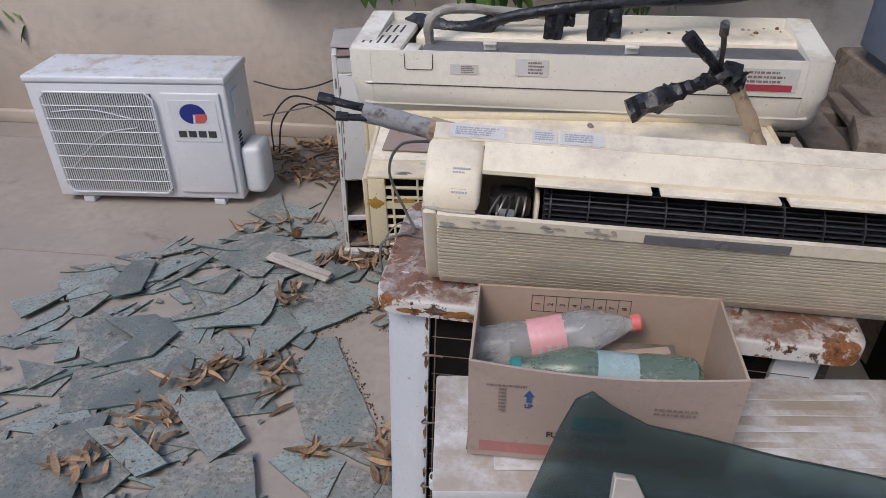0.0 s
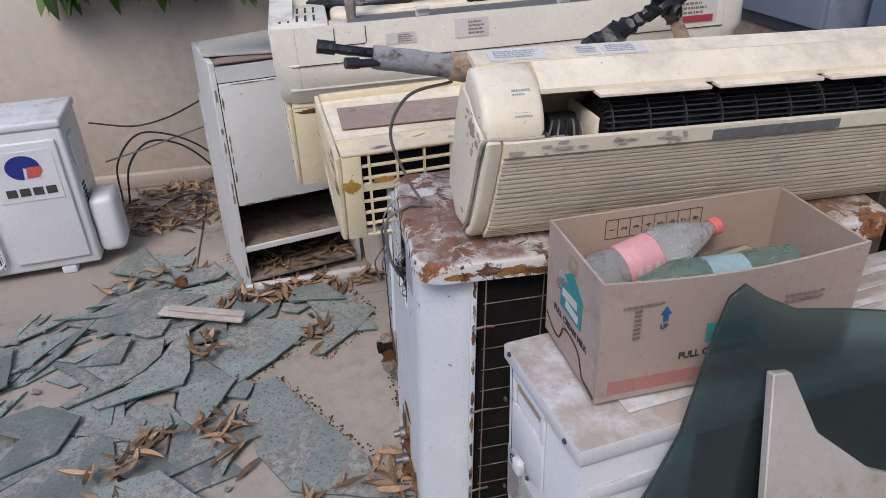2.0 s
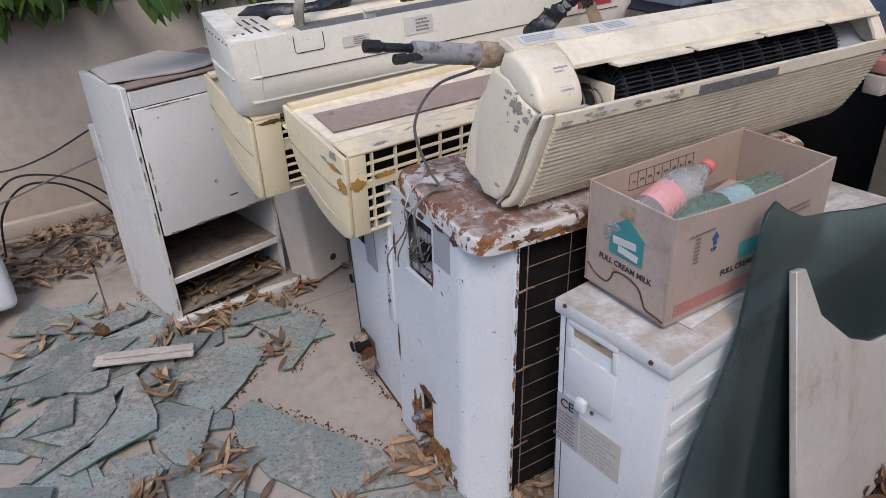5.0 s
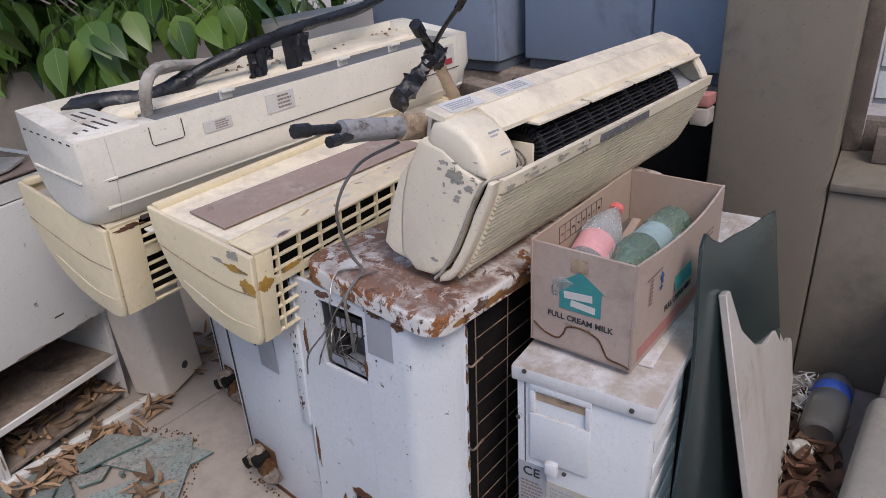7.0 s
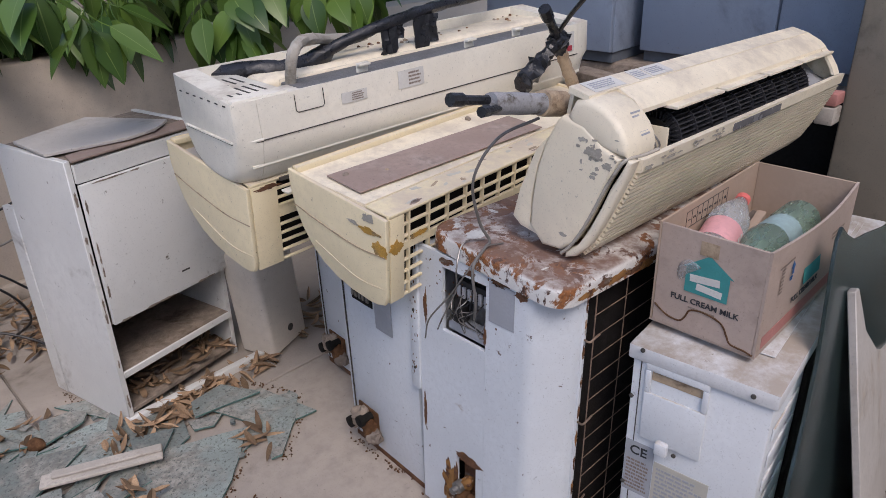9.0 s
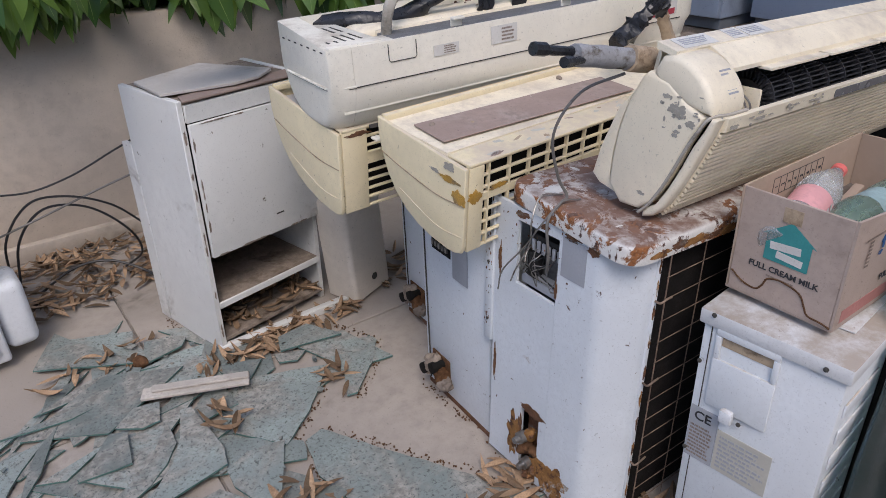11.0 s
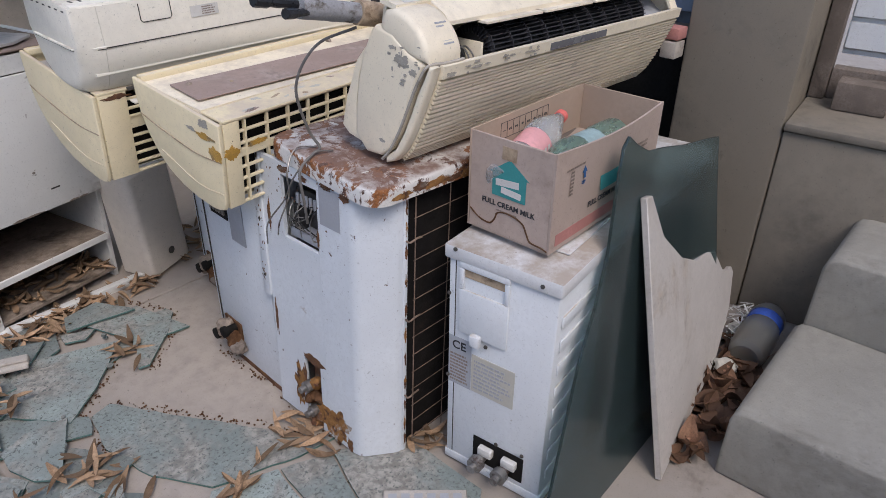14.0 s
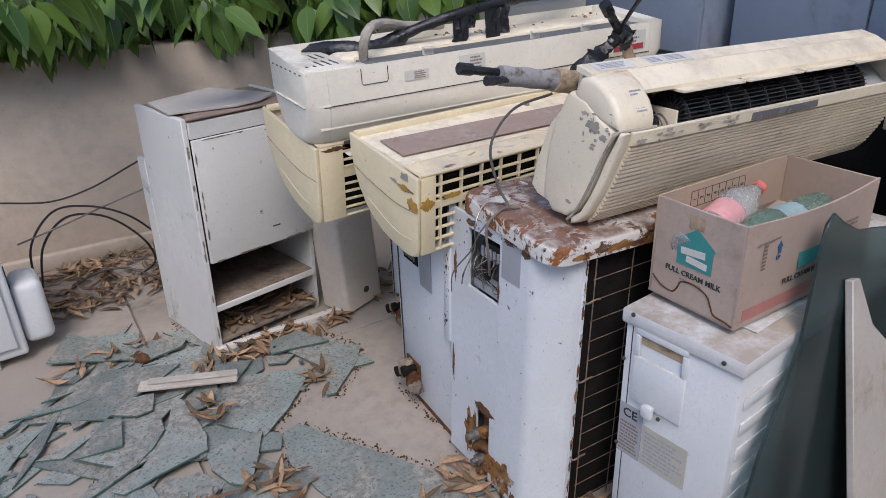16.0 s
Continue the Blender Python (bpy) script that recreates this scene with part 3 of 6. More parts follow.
def condenser():
    """The big rusted outdoor unit: end face to -x, coil face to -y."""
    u = thing("outdoor_unit", "old white outdoor unit with rusted lid and bare dark coil", "air conditioner", pose(-0.047, 1.545, 0, 0, 2.0, -5.5), "outdoor units")
    L, H = 0.90, 0.752
    ox0, ox1, oz0, oz1 = -0.075, -0.205, 0.562, 0.722
    ys, zs = (0, ox0, -0.118, -0.182, ox1), (0.02, 0.225, oz0, oz1, H)
    sheet = bmesh.new()
    grid = [[sheet.verts.new((0, y, z)) for z in zs] for y in ys]
    for i in range(4):
        for j in range(4):
            if (j == 2 and i > 0) or (j == 0 and i == 2):
                continue
            sheet.faces.new((grid[i][j], grid[i + 1][j], grid[i + 1][j + 1], grid[i][j + 1]))
    ext = bmesh.ops.extrude_face_region(sheet, geom=sheet.faces[:])
    bmesh.ops.translate(sheet, vec=(0.010, 0, 0), verts=[v for v in ext["geom"] if isinstance(v, bmesh.types.BMVert)])
    part("end_panel", sheet, M_WHITE_OLD, u)
    pr = [(0.0, ox1 - 0.0005), (0.0, -0.305), (0.003, -0.320), (0.011, -0.333), (0.075, -0.378), (0.083, -0.381), (0.092, -0.382), (0.092, -0.370), (0.022, -0.322), (0.011, -0.305), (0.010, ox1 - 0.0005)]
    part("corner_panel", plate(pr, 0.02, H), M_WHITE_OLD, u)
    st = part("edge_strip", box(-0.006, 0.001, 0.36, 0.016, 0.030, H + 0.004, 0.003), M_WHITE_OLD, u, "rust-speckled hanging edge strip")
    for z in (0.42, 0.58, 0.70):
        part("screw_hole", lathe([(0.004, 0), (0.004, 0.002), (0.001, 0.0022)], 8), M_SEAM, st, "", pose(-0.0062, 0.016, z, 0, -90))
    rs = random.Random(9)
    for k in range(46):
        part("rust_fleck", blotch(rs.uniform(0.002, 0.006), rs.uniform(0.004, 0.012), 500 + k % 9), M_RUST, st, "", pose(-0.0063, rs.uniform(0.004, 0.027), rs.uniform(0.37, H)) @ END)
    for k in range(34):
        part("rust_fleck", blotch(rs.uniform(0.002, 0.007), rs.uniform(0.003, 0.008), 510 + k % 9), M_RUST if k % 3 else M_RUST_ORANGE, u, "", pose(-0.0008, -abs(rs.gauss(0, 0.11)) - 0.005 if k % 2 else rs.uniform(-0.28, -0.02), H - abs(rs.gauss(0, 0.05)) - 0.004) @ END)
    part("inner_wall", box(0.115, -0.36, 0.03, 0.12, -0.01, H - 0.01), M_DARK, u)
    part("back_panel", box(0.02, -0.008, 0.02, L, 0.0, H), M_WHITE_OLD, u)
    part("far_panel", box(L - 0.012, -0.36, 0.02, L, -0.009, H, 0.003), M_WHITE_OLD, u)
    part("base_tray", box(0.10, -0.36, 0.0, L, -0.01, 0.019, 0.004), M_DARK, u)
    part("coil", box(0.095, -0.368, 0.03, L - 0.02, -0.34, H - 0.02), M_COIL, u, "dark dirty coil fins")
    part("coil_post", box(0.0925, -0.386, 0.02, 0.104, -0.3685, H - 0.005, 0.002), M_WHITE_OLD, u)
    part("coil_post", box(L - 0.10, -0.386, 0.02, L - 0.013, -0.3685, H - 0.01, 0.003), M_WHITE_OLD, u)
    for k, z in enumerate((0.06, 0.11, 0.17, 0.24, 0.31, 0.38, 0.45, 0.53, 0.60, 0.66, 0.71)):
        part("edge_rust", blotch(0.009, 0.05, 40 + k), M_RUST_ORANGE if k % 2 else M_RUST, u, "", pose(0.0985, -0.3862, z, 90))
    g = part("wire_guard", tube([(0.118, -0.394, 0.04), (0.118, -0.394, H - 0.02)], 0.0016, 5, 1), M_WIRE, u, "rusty wire coil guard")
    wv = to_mesh(tube([(0, 0, 0.03), (0, 0, H - 0.02)], 0.0013, 5, 1), M_WIRE)
    for k in range(2):
        part("wire", wv, None, g, "", pose(0.23 + k * 0.30, -0.393, 0))
    wh = to_mesh(tube([(0.112, 0, 0), (0.45, 0.003, 0.004), (L - 0.03, 0, 0)], 0.0011, 5, 3), M_WIRE)
    for k in range(13):
        part("wire", wh, None, g, "", pose(0, -0.396, 0.06 + k * 0.052))
    for z in (0.20, 0.425, 0.63):
        part("wire_hook", tube([(0.098, -0.386, z), (0.094, -0.402, z + 0.004), (0.115, -0.403, z + 0.008), (0.135, -0.397, z + 0.002)], 0.0024, 6), M_WIRE, g)
    # electrics in the opening
    e = part("terminal_box", box(0.055, -0.215, 0.54, 0.062, -0.065, 0.74, 0.002, 1), M_COIL_GREY, u, "open terminal box with loose wires")
    part("box_floor", box(0.011, -0.21, 0.535, 0.0545, -0.07, 0.541), M_METAL, e)
    part("terminal_block", box(0.028, -0.19, 0.655, 0.0545, -0.095, 0.69, 0.003), M_BLACK, e)
    for k in range(6):
        part("terminal", box(0.022, -0.188 + k * 0.016, 0.65, 0.0275, -0.178 + k * 0.016, 0.678, 0.002), M_PAPER_GREY, e)
    part("bracket", box(0.014, -0.20, 0.5635, 0.05, -0.08, 0.585, 0.003), M_PAPER_GREY, e)
    part("capacitor", lathe([(0.018, 0), (0.018, 0.06), (0.006, 0.062)], 12), M_BLACK, e, "", pose(0.036, -0.10, 0.586))
    rnd = random.Random(4)
    for k in range(13):
        y = -0.185 + 0.0075 * k
        p = [(0.03, y, 0.66), (0.006, y + rnd.uniform(-.02, .02), 0.64 + rnd.uniform(-.03, .02)), (-0.008, y + rnd.uniform(-.04, .04), 0.61 + rnd.uniform(-.02, .03)), (0.02, y + rnd.uniform(-.03, .03), 0.585)]
        part("loose_wire", tube(p, 0.0012, 5), (M_CABLE_GREY, M_BLACK, M_METAL, M_BLACK, M_CABLE_GREY)[k % 5], e)
    part("worn_patch", box(-0.0012, -0.283, 0.645, -0.0002, -0.215, 0.738), M_PAPER_GREY, u, "scraped grey sticker remains")
    for k, (y, z, w, hh) in enumerate(((-0.30, 0.735, 0.05, 0.03), (-0.24, 0.742, 0.06, 0.022), (-0.16, 0.735, 0.04, 0.018), (-0.09, 0.738, 0.05, 0.02), (-0.02, 0.60, 0.016, 0.10), (-0.012, 0.30, 0.014, 0.12), (-0.205, 0.60, 0.012, 0.05), (-0.29, 0.04, 0.03, 0.05))):
        part("rust_patch", blotch(w, hh, 60 + k), M_RUST, u, "", pose(-0.0009, y, z) @ END)
    # valve bracket low down
    v = part("valve_bracket", box(0.030, -0.185, 0.02, 0.036, -0.115, 0.225, 0.002, 1), M_RUST, u, "rusted valve bracket with leaves caught in it")
    part("rust_panel", blotch(0.15, 0.13, 75), M_RUST_ORANGE, v, "flaking orange rust", pose(-0.0012, -0.235, 0.075) @ END)
    part("rust_panel", blotch(0.06, 0.17, 76), M_RUST_ORANGE, v, "", pose(-0.0010, -0.095, 0.13) @ END)
    for k, (y, z, s) in enumerate(((-0.13, 0.10, 0.022), (-0.16, 0.05, 0.026), (-0.145, 0.15, 0.016), (-0.17, 0.11, 0.018))):
        clump("caked_dirt", 0.012, y, z, s, (M_STAINLINE, M_RUST, M_RUST_ORANGE)[k % 3], v, 30 + k)
    part("rust_patch", blotch(0.10, 0.035, 71), M_RUST, v, "", pose(-0.001, -0.155, 0.235) @ END)
    part("rust_patch", blotch(0.02, 0.13, 72), M_RUST, v, "", pose(-0.001, -0.118, 0.16) @ END)
    for z, y in ((0.145, -0.135), (0.075, -0.155)):
        part("valve", lathe([(0.010, 0), (0.010, 0.03), (0.016, 0.031), (0.016, 0.05), (0.009, 0.051), (0.009, 0.066)], 10), M_METAL, v, "", pose(0.032, y, z, 0, -90))
        part("valve_stem", lathe([(0.008, 0), (0.008, 0.04)], 8), M_RUST, v, "", pose(0.018, y, z - 0.04))
    # lid: turned a little on the body and lifted at its end, laid in the yard's own metres
    inv = u.matrix_basis.inverted()
    lid = part("lid", round_post(0, -0.378, 0, 0.955, 0, 0.042, 0.05, 6, 0.012), M_RUSTY_LID, u, "heavily rusted dented lid, lifted at one end", inv @ pose(-0.022, 1.518, 0.760, 3.0, 1.2, -7.5))
    part("paint_patch", blotch(0.055, 0.045, 9), M_PAPER, lid, "", pose(0.055, -0.10, 0.0424))
    rr = random.Random(5)
    for k in range(26):
        part("paint_flake", blotch(rr.uniform(.008, .03), rr.uniform(.006, .018), 100 + k), M_PAPER, lid, "", pose(rr.uniform(0.03, 0.5), rr.uniform(-0.35, -0.03), 0.0424, 0, 0, rr.uniform(0, 180)))
    for k in range(9):
        part("rust_patch", blotch(rr.uniform(.05, .10), rr.uniform(.018, .032), 130 + k), M_RUST if k % 2 else M_RUST_ORANGE, lid, "", pose(0.08 + k * 0.05, -0.3785, rr.uniform(0.008, 0.02), 90))


condenser()


def small_unit():
    u = thing("outdoor_unit", "white outdoor unit with dusty top, moulded handle and stickers", "air conditioner", pose(0.070, 1.058, 0, 0, 0, 1.0), "outdoor units")
    L, D, H = 0.89, 0.268, 0.620
    part("casing", box(0, -D, 0.03, L, 0, H, 0.006), M_WHITE_DUSTY, u)
    part("base_tray", box(-0.002, -D - 0.004, 0.012, L, 0.004, 0.04, 0.004), M_WHITE_DUSTY, u)
    for x in (0.10, 0.68):
        part("foot", box(x, -D + 0.01, 0, x + 0.06, -0.01, 0.012, 0.003), M_METAL, u)
    lid = part("lid", box(-0.008, -D - 0.008, H - 0.014, L + 0.008, 0.008, H + 0.020, 0.005, 2), M_LID_DUST, u, "dust-caked white lid")
    part("lid_rib", box(0.10, -D + 0.035, H + 0.0215, L - 0.05, -0.035, H + 0.026, 0.003), M_LID_DUST, lid)
    for k in range(5):
        part("lid_rib", box(0.52, -D + 0.045 + k * 0.04, H + 0.0265, L - 0.06, -D + 0.060 + k * 0.04, H + 0.0295, 0.001, 1), M_LID_DUST, lid)
    h = part("handle_plate", box(-0.007, -0.157, 0.424, -0.0005, -0.031, 0.540, 0.003), M_WHITE_DUSTY, u, "moulded white handle plate")
    part("handle_frame", box(-0.007, -0.157, 0.592, -0.0005, -0.031, 0.612, 0.003), M_WHITE_DUSTY, h)
    for y in (-0.157, -0.043):
        part("handle_frame", box(-0.007, y, 0.5405, -0.0005, y + 0.012, 0.5915, 0.002), M_WHITE_DUSTY, h)
    # Brown strip painted where shade falls under the grip's upper edge.
    part("grip_shade", box(-0.0012, -0.1445, 0.570, -0.0003, -0.0435, 0.591), M_CUFF, h, "brown strip standing in for the shade in the grip")
    part("latch", box(-0.024, -0.097, 0.408, -0.0072, -0.070, 0.440, 0.006), M_WHITE, h)
    for y, z in ((-0.008, 0.52), (-0.008, 0.29), (-0.108, 0.415), (-0.232, 0.622), (-0.022, 0.635), (-0.22, 0.15), (-0.15, 0.145)):
        part("screw", lathe([(0.0048, 0), (0.0048, 0.003), (0.002, 0.005)], 8), M_SEAM, u, "", pose(-0.008, y, z, 0, -90))
    part("seam", box(-0.0012, -0.020, 0.04, -0.0003, -0.018, H - 0.016), M_SEAM, u)
    s = part("sticker", box(-0.0016, -0.066, 0.265, -0.0003, -0.004, 0.402), M_PAPER_GREY, u, "grey rating sticker")
    t = part("sticker", box(-0.0018, -0.182, 0.266, -0.0004, -0.068, 0.372), M_PAPER_CREAM, u, "yellowed notice sticker")
    part("print", text_bm("CE", 0.032, 0.0004), M_INK, s, "", pose(-0.0021, -0.033, 0.370, 90, 0, -90))
    part("print", bars(0.052, 0.085, 9, 0.2, 3), M_INK_GREY, s, "", pose(-0.0017, -0.009, 0.272, 0, 0, -90))
    part("print", bars(0.10, 0.088, 8, 0.3, 5), M_PAPER_GREY, t, "", pose(-0.0019, -0.075, 0.274, 0, 0, -90))
    rib = to_mesh(box(0.018, -D - 0.005, 0, 0.175, -D - 0.0005, 0.030, 0.0035), M_WHITE_DUSTY)
    for k in range(8):
        part("louvre", rib, None, u, "", pose(0, 0, 0.085 + k * 0.062))
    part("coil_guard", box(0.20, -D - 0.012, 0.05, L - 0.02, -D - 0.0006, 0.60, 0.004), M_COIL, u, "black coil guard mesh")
    # Near-black sheet: the valve recess is not hollow, its shade is painted.
    v = part("valve_plate", box(-0.003, -0.222, 0.055, -0.0004, -0.082, 0.132, 0.001, 1), M_DARK, u)
    for y in (-0.115, -0.18):
        part("valve", lathe([(0.013, 0), (0.013, 0.025), (0.02, 0.026), (0.02, 0.045), (0.011, 0.046), (0.011, 0.06)], 12), M_METAL, v, "", pose(-0.003, y, 0.085, 0, -90))
        part("valve_nut", box(-0.02, y - 0.028, 0.095, -0.0032, y + 0.010, 0.118, 0.003), M_PAPER, v)


small_unit()


def back_unit(x, y, top, label, hole):
    u = thing("outdoor_unit", label, "air conditioner", pose(x, y, 0, 0, 0, -8), "outdoor units")
    part("casing", box(0, -0.32, 0.02, 0.8, 0, top, 0.006), M_WHITE_OLD, u)
    part("base_tray", box(0.002, -0.318, 0, 0.8, -0.002, 0.02, 0.003), M_RUST, u)
    part("edge_strip", box(-0.004, -0.022, 0.03, -0.0005, -0.018, top - 0.005, 0.001), M_SEAM, u)
    if hole:
        # No hole is cut: a near-black sheet carries the shade inside it.
        part("service_hole", box(-0.003, -0.15, 0.50, -0.0004, -0.06, 0.625, 0.001, 1), M_DARK, u)
        part("cover_patch", box(-0.004, -0.23, 0.45, -0.0004, -0.16, 0.64, 0.002), M_PAPER_GREY, u)
        for k in range(5):
            part("terminal", box(-0.008, -0.14 + k * 0.016, 0.515, -0.0032, -0.13 + k * 0.016, 0.53), M_METAL, u)
    v = part("valve_bracket", box(-0.006, -0.13, 0.075, -0.0004, -0.04, 0.15, 0.002), M_STAINLINE, u, "rusted valves clogged with dirt")
    for yy, z in ((-0.05, 0.10), (-0.10, 0.13)):
        part("valve", lathe([(0.012, 0), (0.012, 0.03), (0.017, 0.031), (0.017, 0.045), (0.008, 0.047)], 10), M_DARK, v, "", pose(-0.005, yy, z, 0, -90))
    for k, (yy, z, s) in enumerate(((-0.07, 0.12, 0.030), (-0.10, 0.10, 0.028), (-0.125, 0.075, 0.022), (-0.045, 0.085, 0.02))):
        clump("caked_dirt", -0.014, yy, z, s, (M_CAB_RAW, M_STAINLINE, M_WOOD)[k % 3], v, k)


back_unit(0.022, 1.885, 0.640, "white outdoor unit with torn service hole, wedged behind another", True)
back_unit(0.22, 2.24, 0.60, "white outdoor unit half hidden behind the others", False)


def louvred_end(name, label, x, y, z, length, yaw, W, H, mat_body, stain, rows, group):
    """An indoor unit lying on its face: boat-shaped ends, slotted long side to -y. Origin: lower front of the left end."""
    u = thing(name, label, "air conditioner", pose(x, y, z, 4.8, 0, yaw), group)
    outer = [(0.0, H - 0.02), (0.0, 0.03), (0.008, 0.010), (0.03, 0.002), (0.16 * W, 0.0), (0.34 * W, 0.005), (0.50 * W, 0.017), (0.64 * W, 0.037), (0.76 * W, 0.066), (0.86 * W, 0.105), (0.93 * W, 0.15), (0.97 * W, 0.195), (0.985 * W, H)]
    top = H - 0.01
    # ends
    for x0 in (0.0, length - 0.012):
        part("end_cap", prism(outer, x0, x0 + 0.012, 0.004), mat_body, u)
    inner = [(py, pz) for py, pz in outer if py > 0.03]
    # curved shell below and behind, thick
    shell = inner + [(py - 0.006 if py > 0.05 else py, pz + 0.006) for py, pz in inner[::-1]]
    part("shell", prism(shell, 0.0125, length - 0.0125), mat_body, u)
    # slotted side
    bm = bmesh.new()
    zs = [0.012 + (H - 0.035) * k / rows for k in range(rows + 1)]
    for k, zz in enumerate(zs):
        thick = (0.020 if stain else 0.034) if k == rows // 2 + 1 else 0.006
        add(bm, box(0.0125, 0.004, zz, length - 0.0125, 0.012, zz + thick, 0.001, 1))
    rail = part("side_grille", bm, mat_body, u)
    up = to_mesh(box(0, 0.0035, 0.012, 0.005, 0.0125, H - 0.02), mat_body)
    part("end_seam", tube([(-0.0005, 0.002, 0.55 * H), (-0.0008, 0.3 * W, 0.53 * H), (-0.0008, 0.7 * W, 0.60 * H), (-0.0005, 0.93 * W, 0.66 * H)], 0.0014, 4), M_CUFF, u)
    part("lower_seam", tube([(-0.0005, 0.004, 0.22 * H), (-0.0008, 0.3 * W, 0.20 * H), (-0.0008, 0.72 * W, 0.36 * H)], 0.0012, 4), mat_body, u)
    for k in range(int(length / 0.062) if stain else 0):
        part("upright", up, None, rail, "", pose(0.07 + k * 0.062, 0, 0))
    part("corner_post", box(0.0125, 0.0, 0.012, 0.055 if stain else 0.085, 0.016, H - 0.02, 0.003), mat_body, u)
    # Dark sheet behind the slats; the hollow's shade is in its colour.
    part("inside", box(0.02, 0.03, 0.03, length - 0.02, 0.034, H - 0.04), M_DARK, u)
    part("top_rim", box(0.0125, 0.0, H - 0.02, length - 0.0125, 0.075, H - 0.012, 0.003), mat_body, u)
    part("back_rim", box(0.0125, W * 0.985 - 0.02, H - 0.012, length - 0.0125, W * 0.985, H + 0.004, 0.003), mat_body, u)
    rise = 0.022 if stain else 0.0
    part("inner_tray", box(0.013, 0.0755, H - 0.044 + rise, length - 0.013, W - 0.021, H - 0.032 + rise), M_CREAM if stain else M_MARBLE, u, "dusty inner tray")
    rnd = random.Random(int(1000 * W))
    for k in range(34):
        xx = rnd.uniform(0.03, length - 0.05)
        part("chip", blotch(rnd.uniform(0.012, 0.05), rnd.uniform(0.006, 0.018), 200 + k), (M_PAPER_CREAM, M_CUFF, M_PAPER_CREAM, M_BOARD)[k % 4], u, "", pose(xx, rnd.uniform(0.008, 0.065), H - 0.0121, 0, 0, rnd.uniform(-25, 25)))
    for k in range(4 if stain else 12):
        clump("debris", rnd.uniform(0.03, length * 0.8), rnd.uniform(0.10, W - 0.04), H - 0.030 + rise, rnd.uniform(0.005, 0.011) if stain else rnd.uniform(0.010, 0.024), (M_CAB_RAW, M_CUFF, M_CREAM)[k % 3], u, k)
    if not stain:
        part("rust_streak", blotch(0.16, 0.02, 31), M_RUST, u, "red-brown rust streak", pose(0.10, 0.02, H - 0.0116))
        part("rust_streak", blotch(0.09, 0.018, 33), M_RUST, u, "", pose(0.06, -0.0004, H - 0.03, 90))
    if stain:
        for k, (yy, zz, w, hh) in enumerate(((0.02, H - 0.092, 0.055, 0.045), (0.05, H - 0.06, 0.08, 0.02), (0.10, H - 0.055, 0.05, 0.012), (0.055, H - 0.03, 0.05, 0.03))):
            part("glue_stain", blotch(w, hh, 20 + k), M_STAIN if k < 2 else M_SCUFF, u, "amber glue stain", pose(-0.0012, yy, zz) @ END)
        part("glue_stain", blotch(0.05, 0.04, 27), M_STAIN, u, "", pose(0.03, -0.0006, H - 0.09, 90))
        part("glue_stain", blotch(0.06, 0.02, 28), M_STAIN, u, "", pose(0.10, 0.0032, H - 0.085, 90))
    return u


louvred_end("indoor_unit", "yellowed indoor unit shell lying with slotted side out", -0.190, 1.94, 0.612, 1.05, -3, 0.375, 0.255, M_YELLOW, False, 9, "indoor units")
louvred_end("indoor_unit", "yellowed indoor unit shell with amber glue stains, lying down", -0.138, 1.535, 0.636, 1.05, -1.5, 0.325, 0.238, M_YELLOW, True, 7, "indoor units")

single("hardboard_strip", box(0, 0, 0, 0.62, 0.12, 0.004, 0.001, 1), M_BOARD, "brown warped hardboard strip lying on the yellowed unit", "board", pose(-0.10, 1.628, 0.8765, 4.6, 0.1, -5))


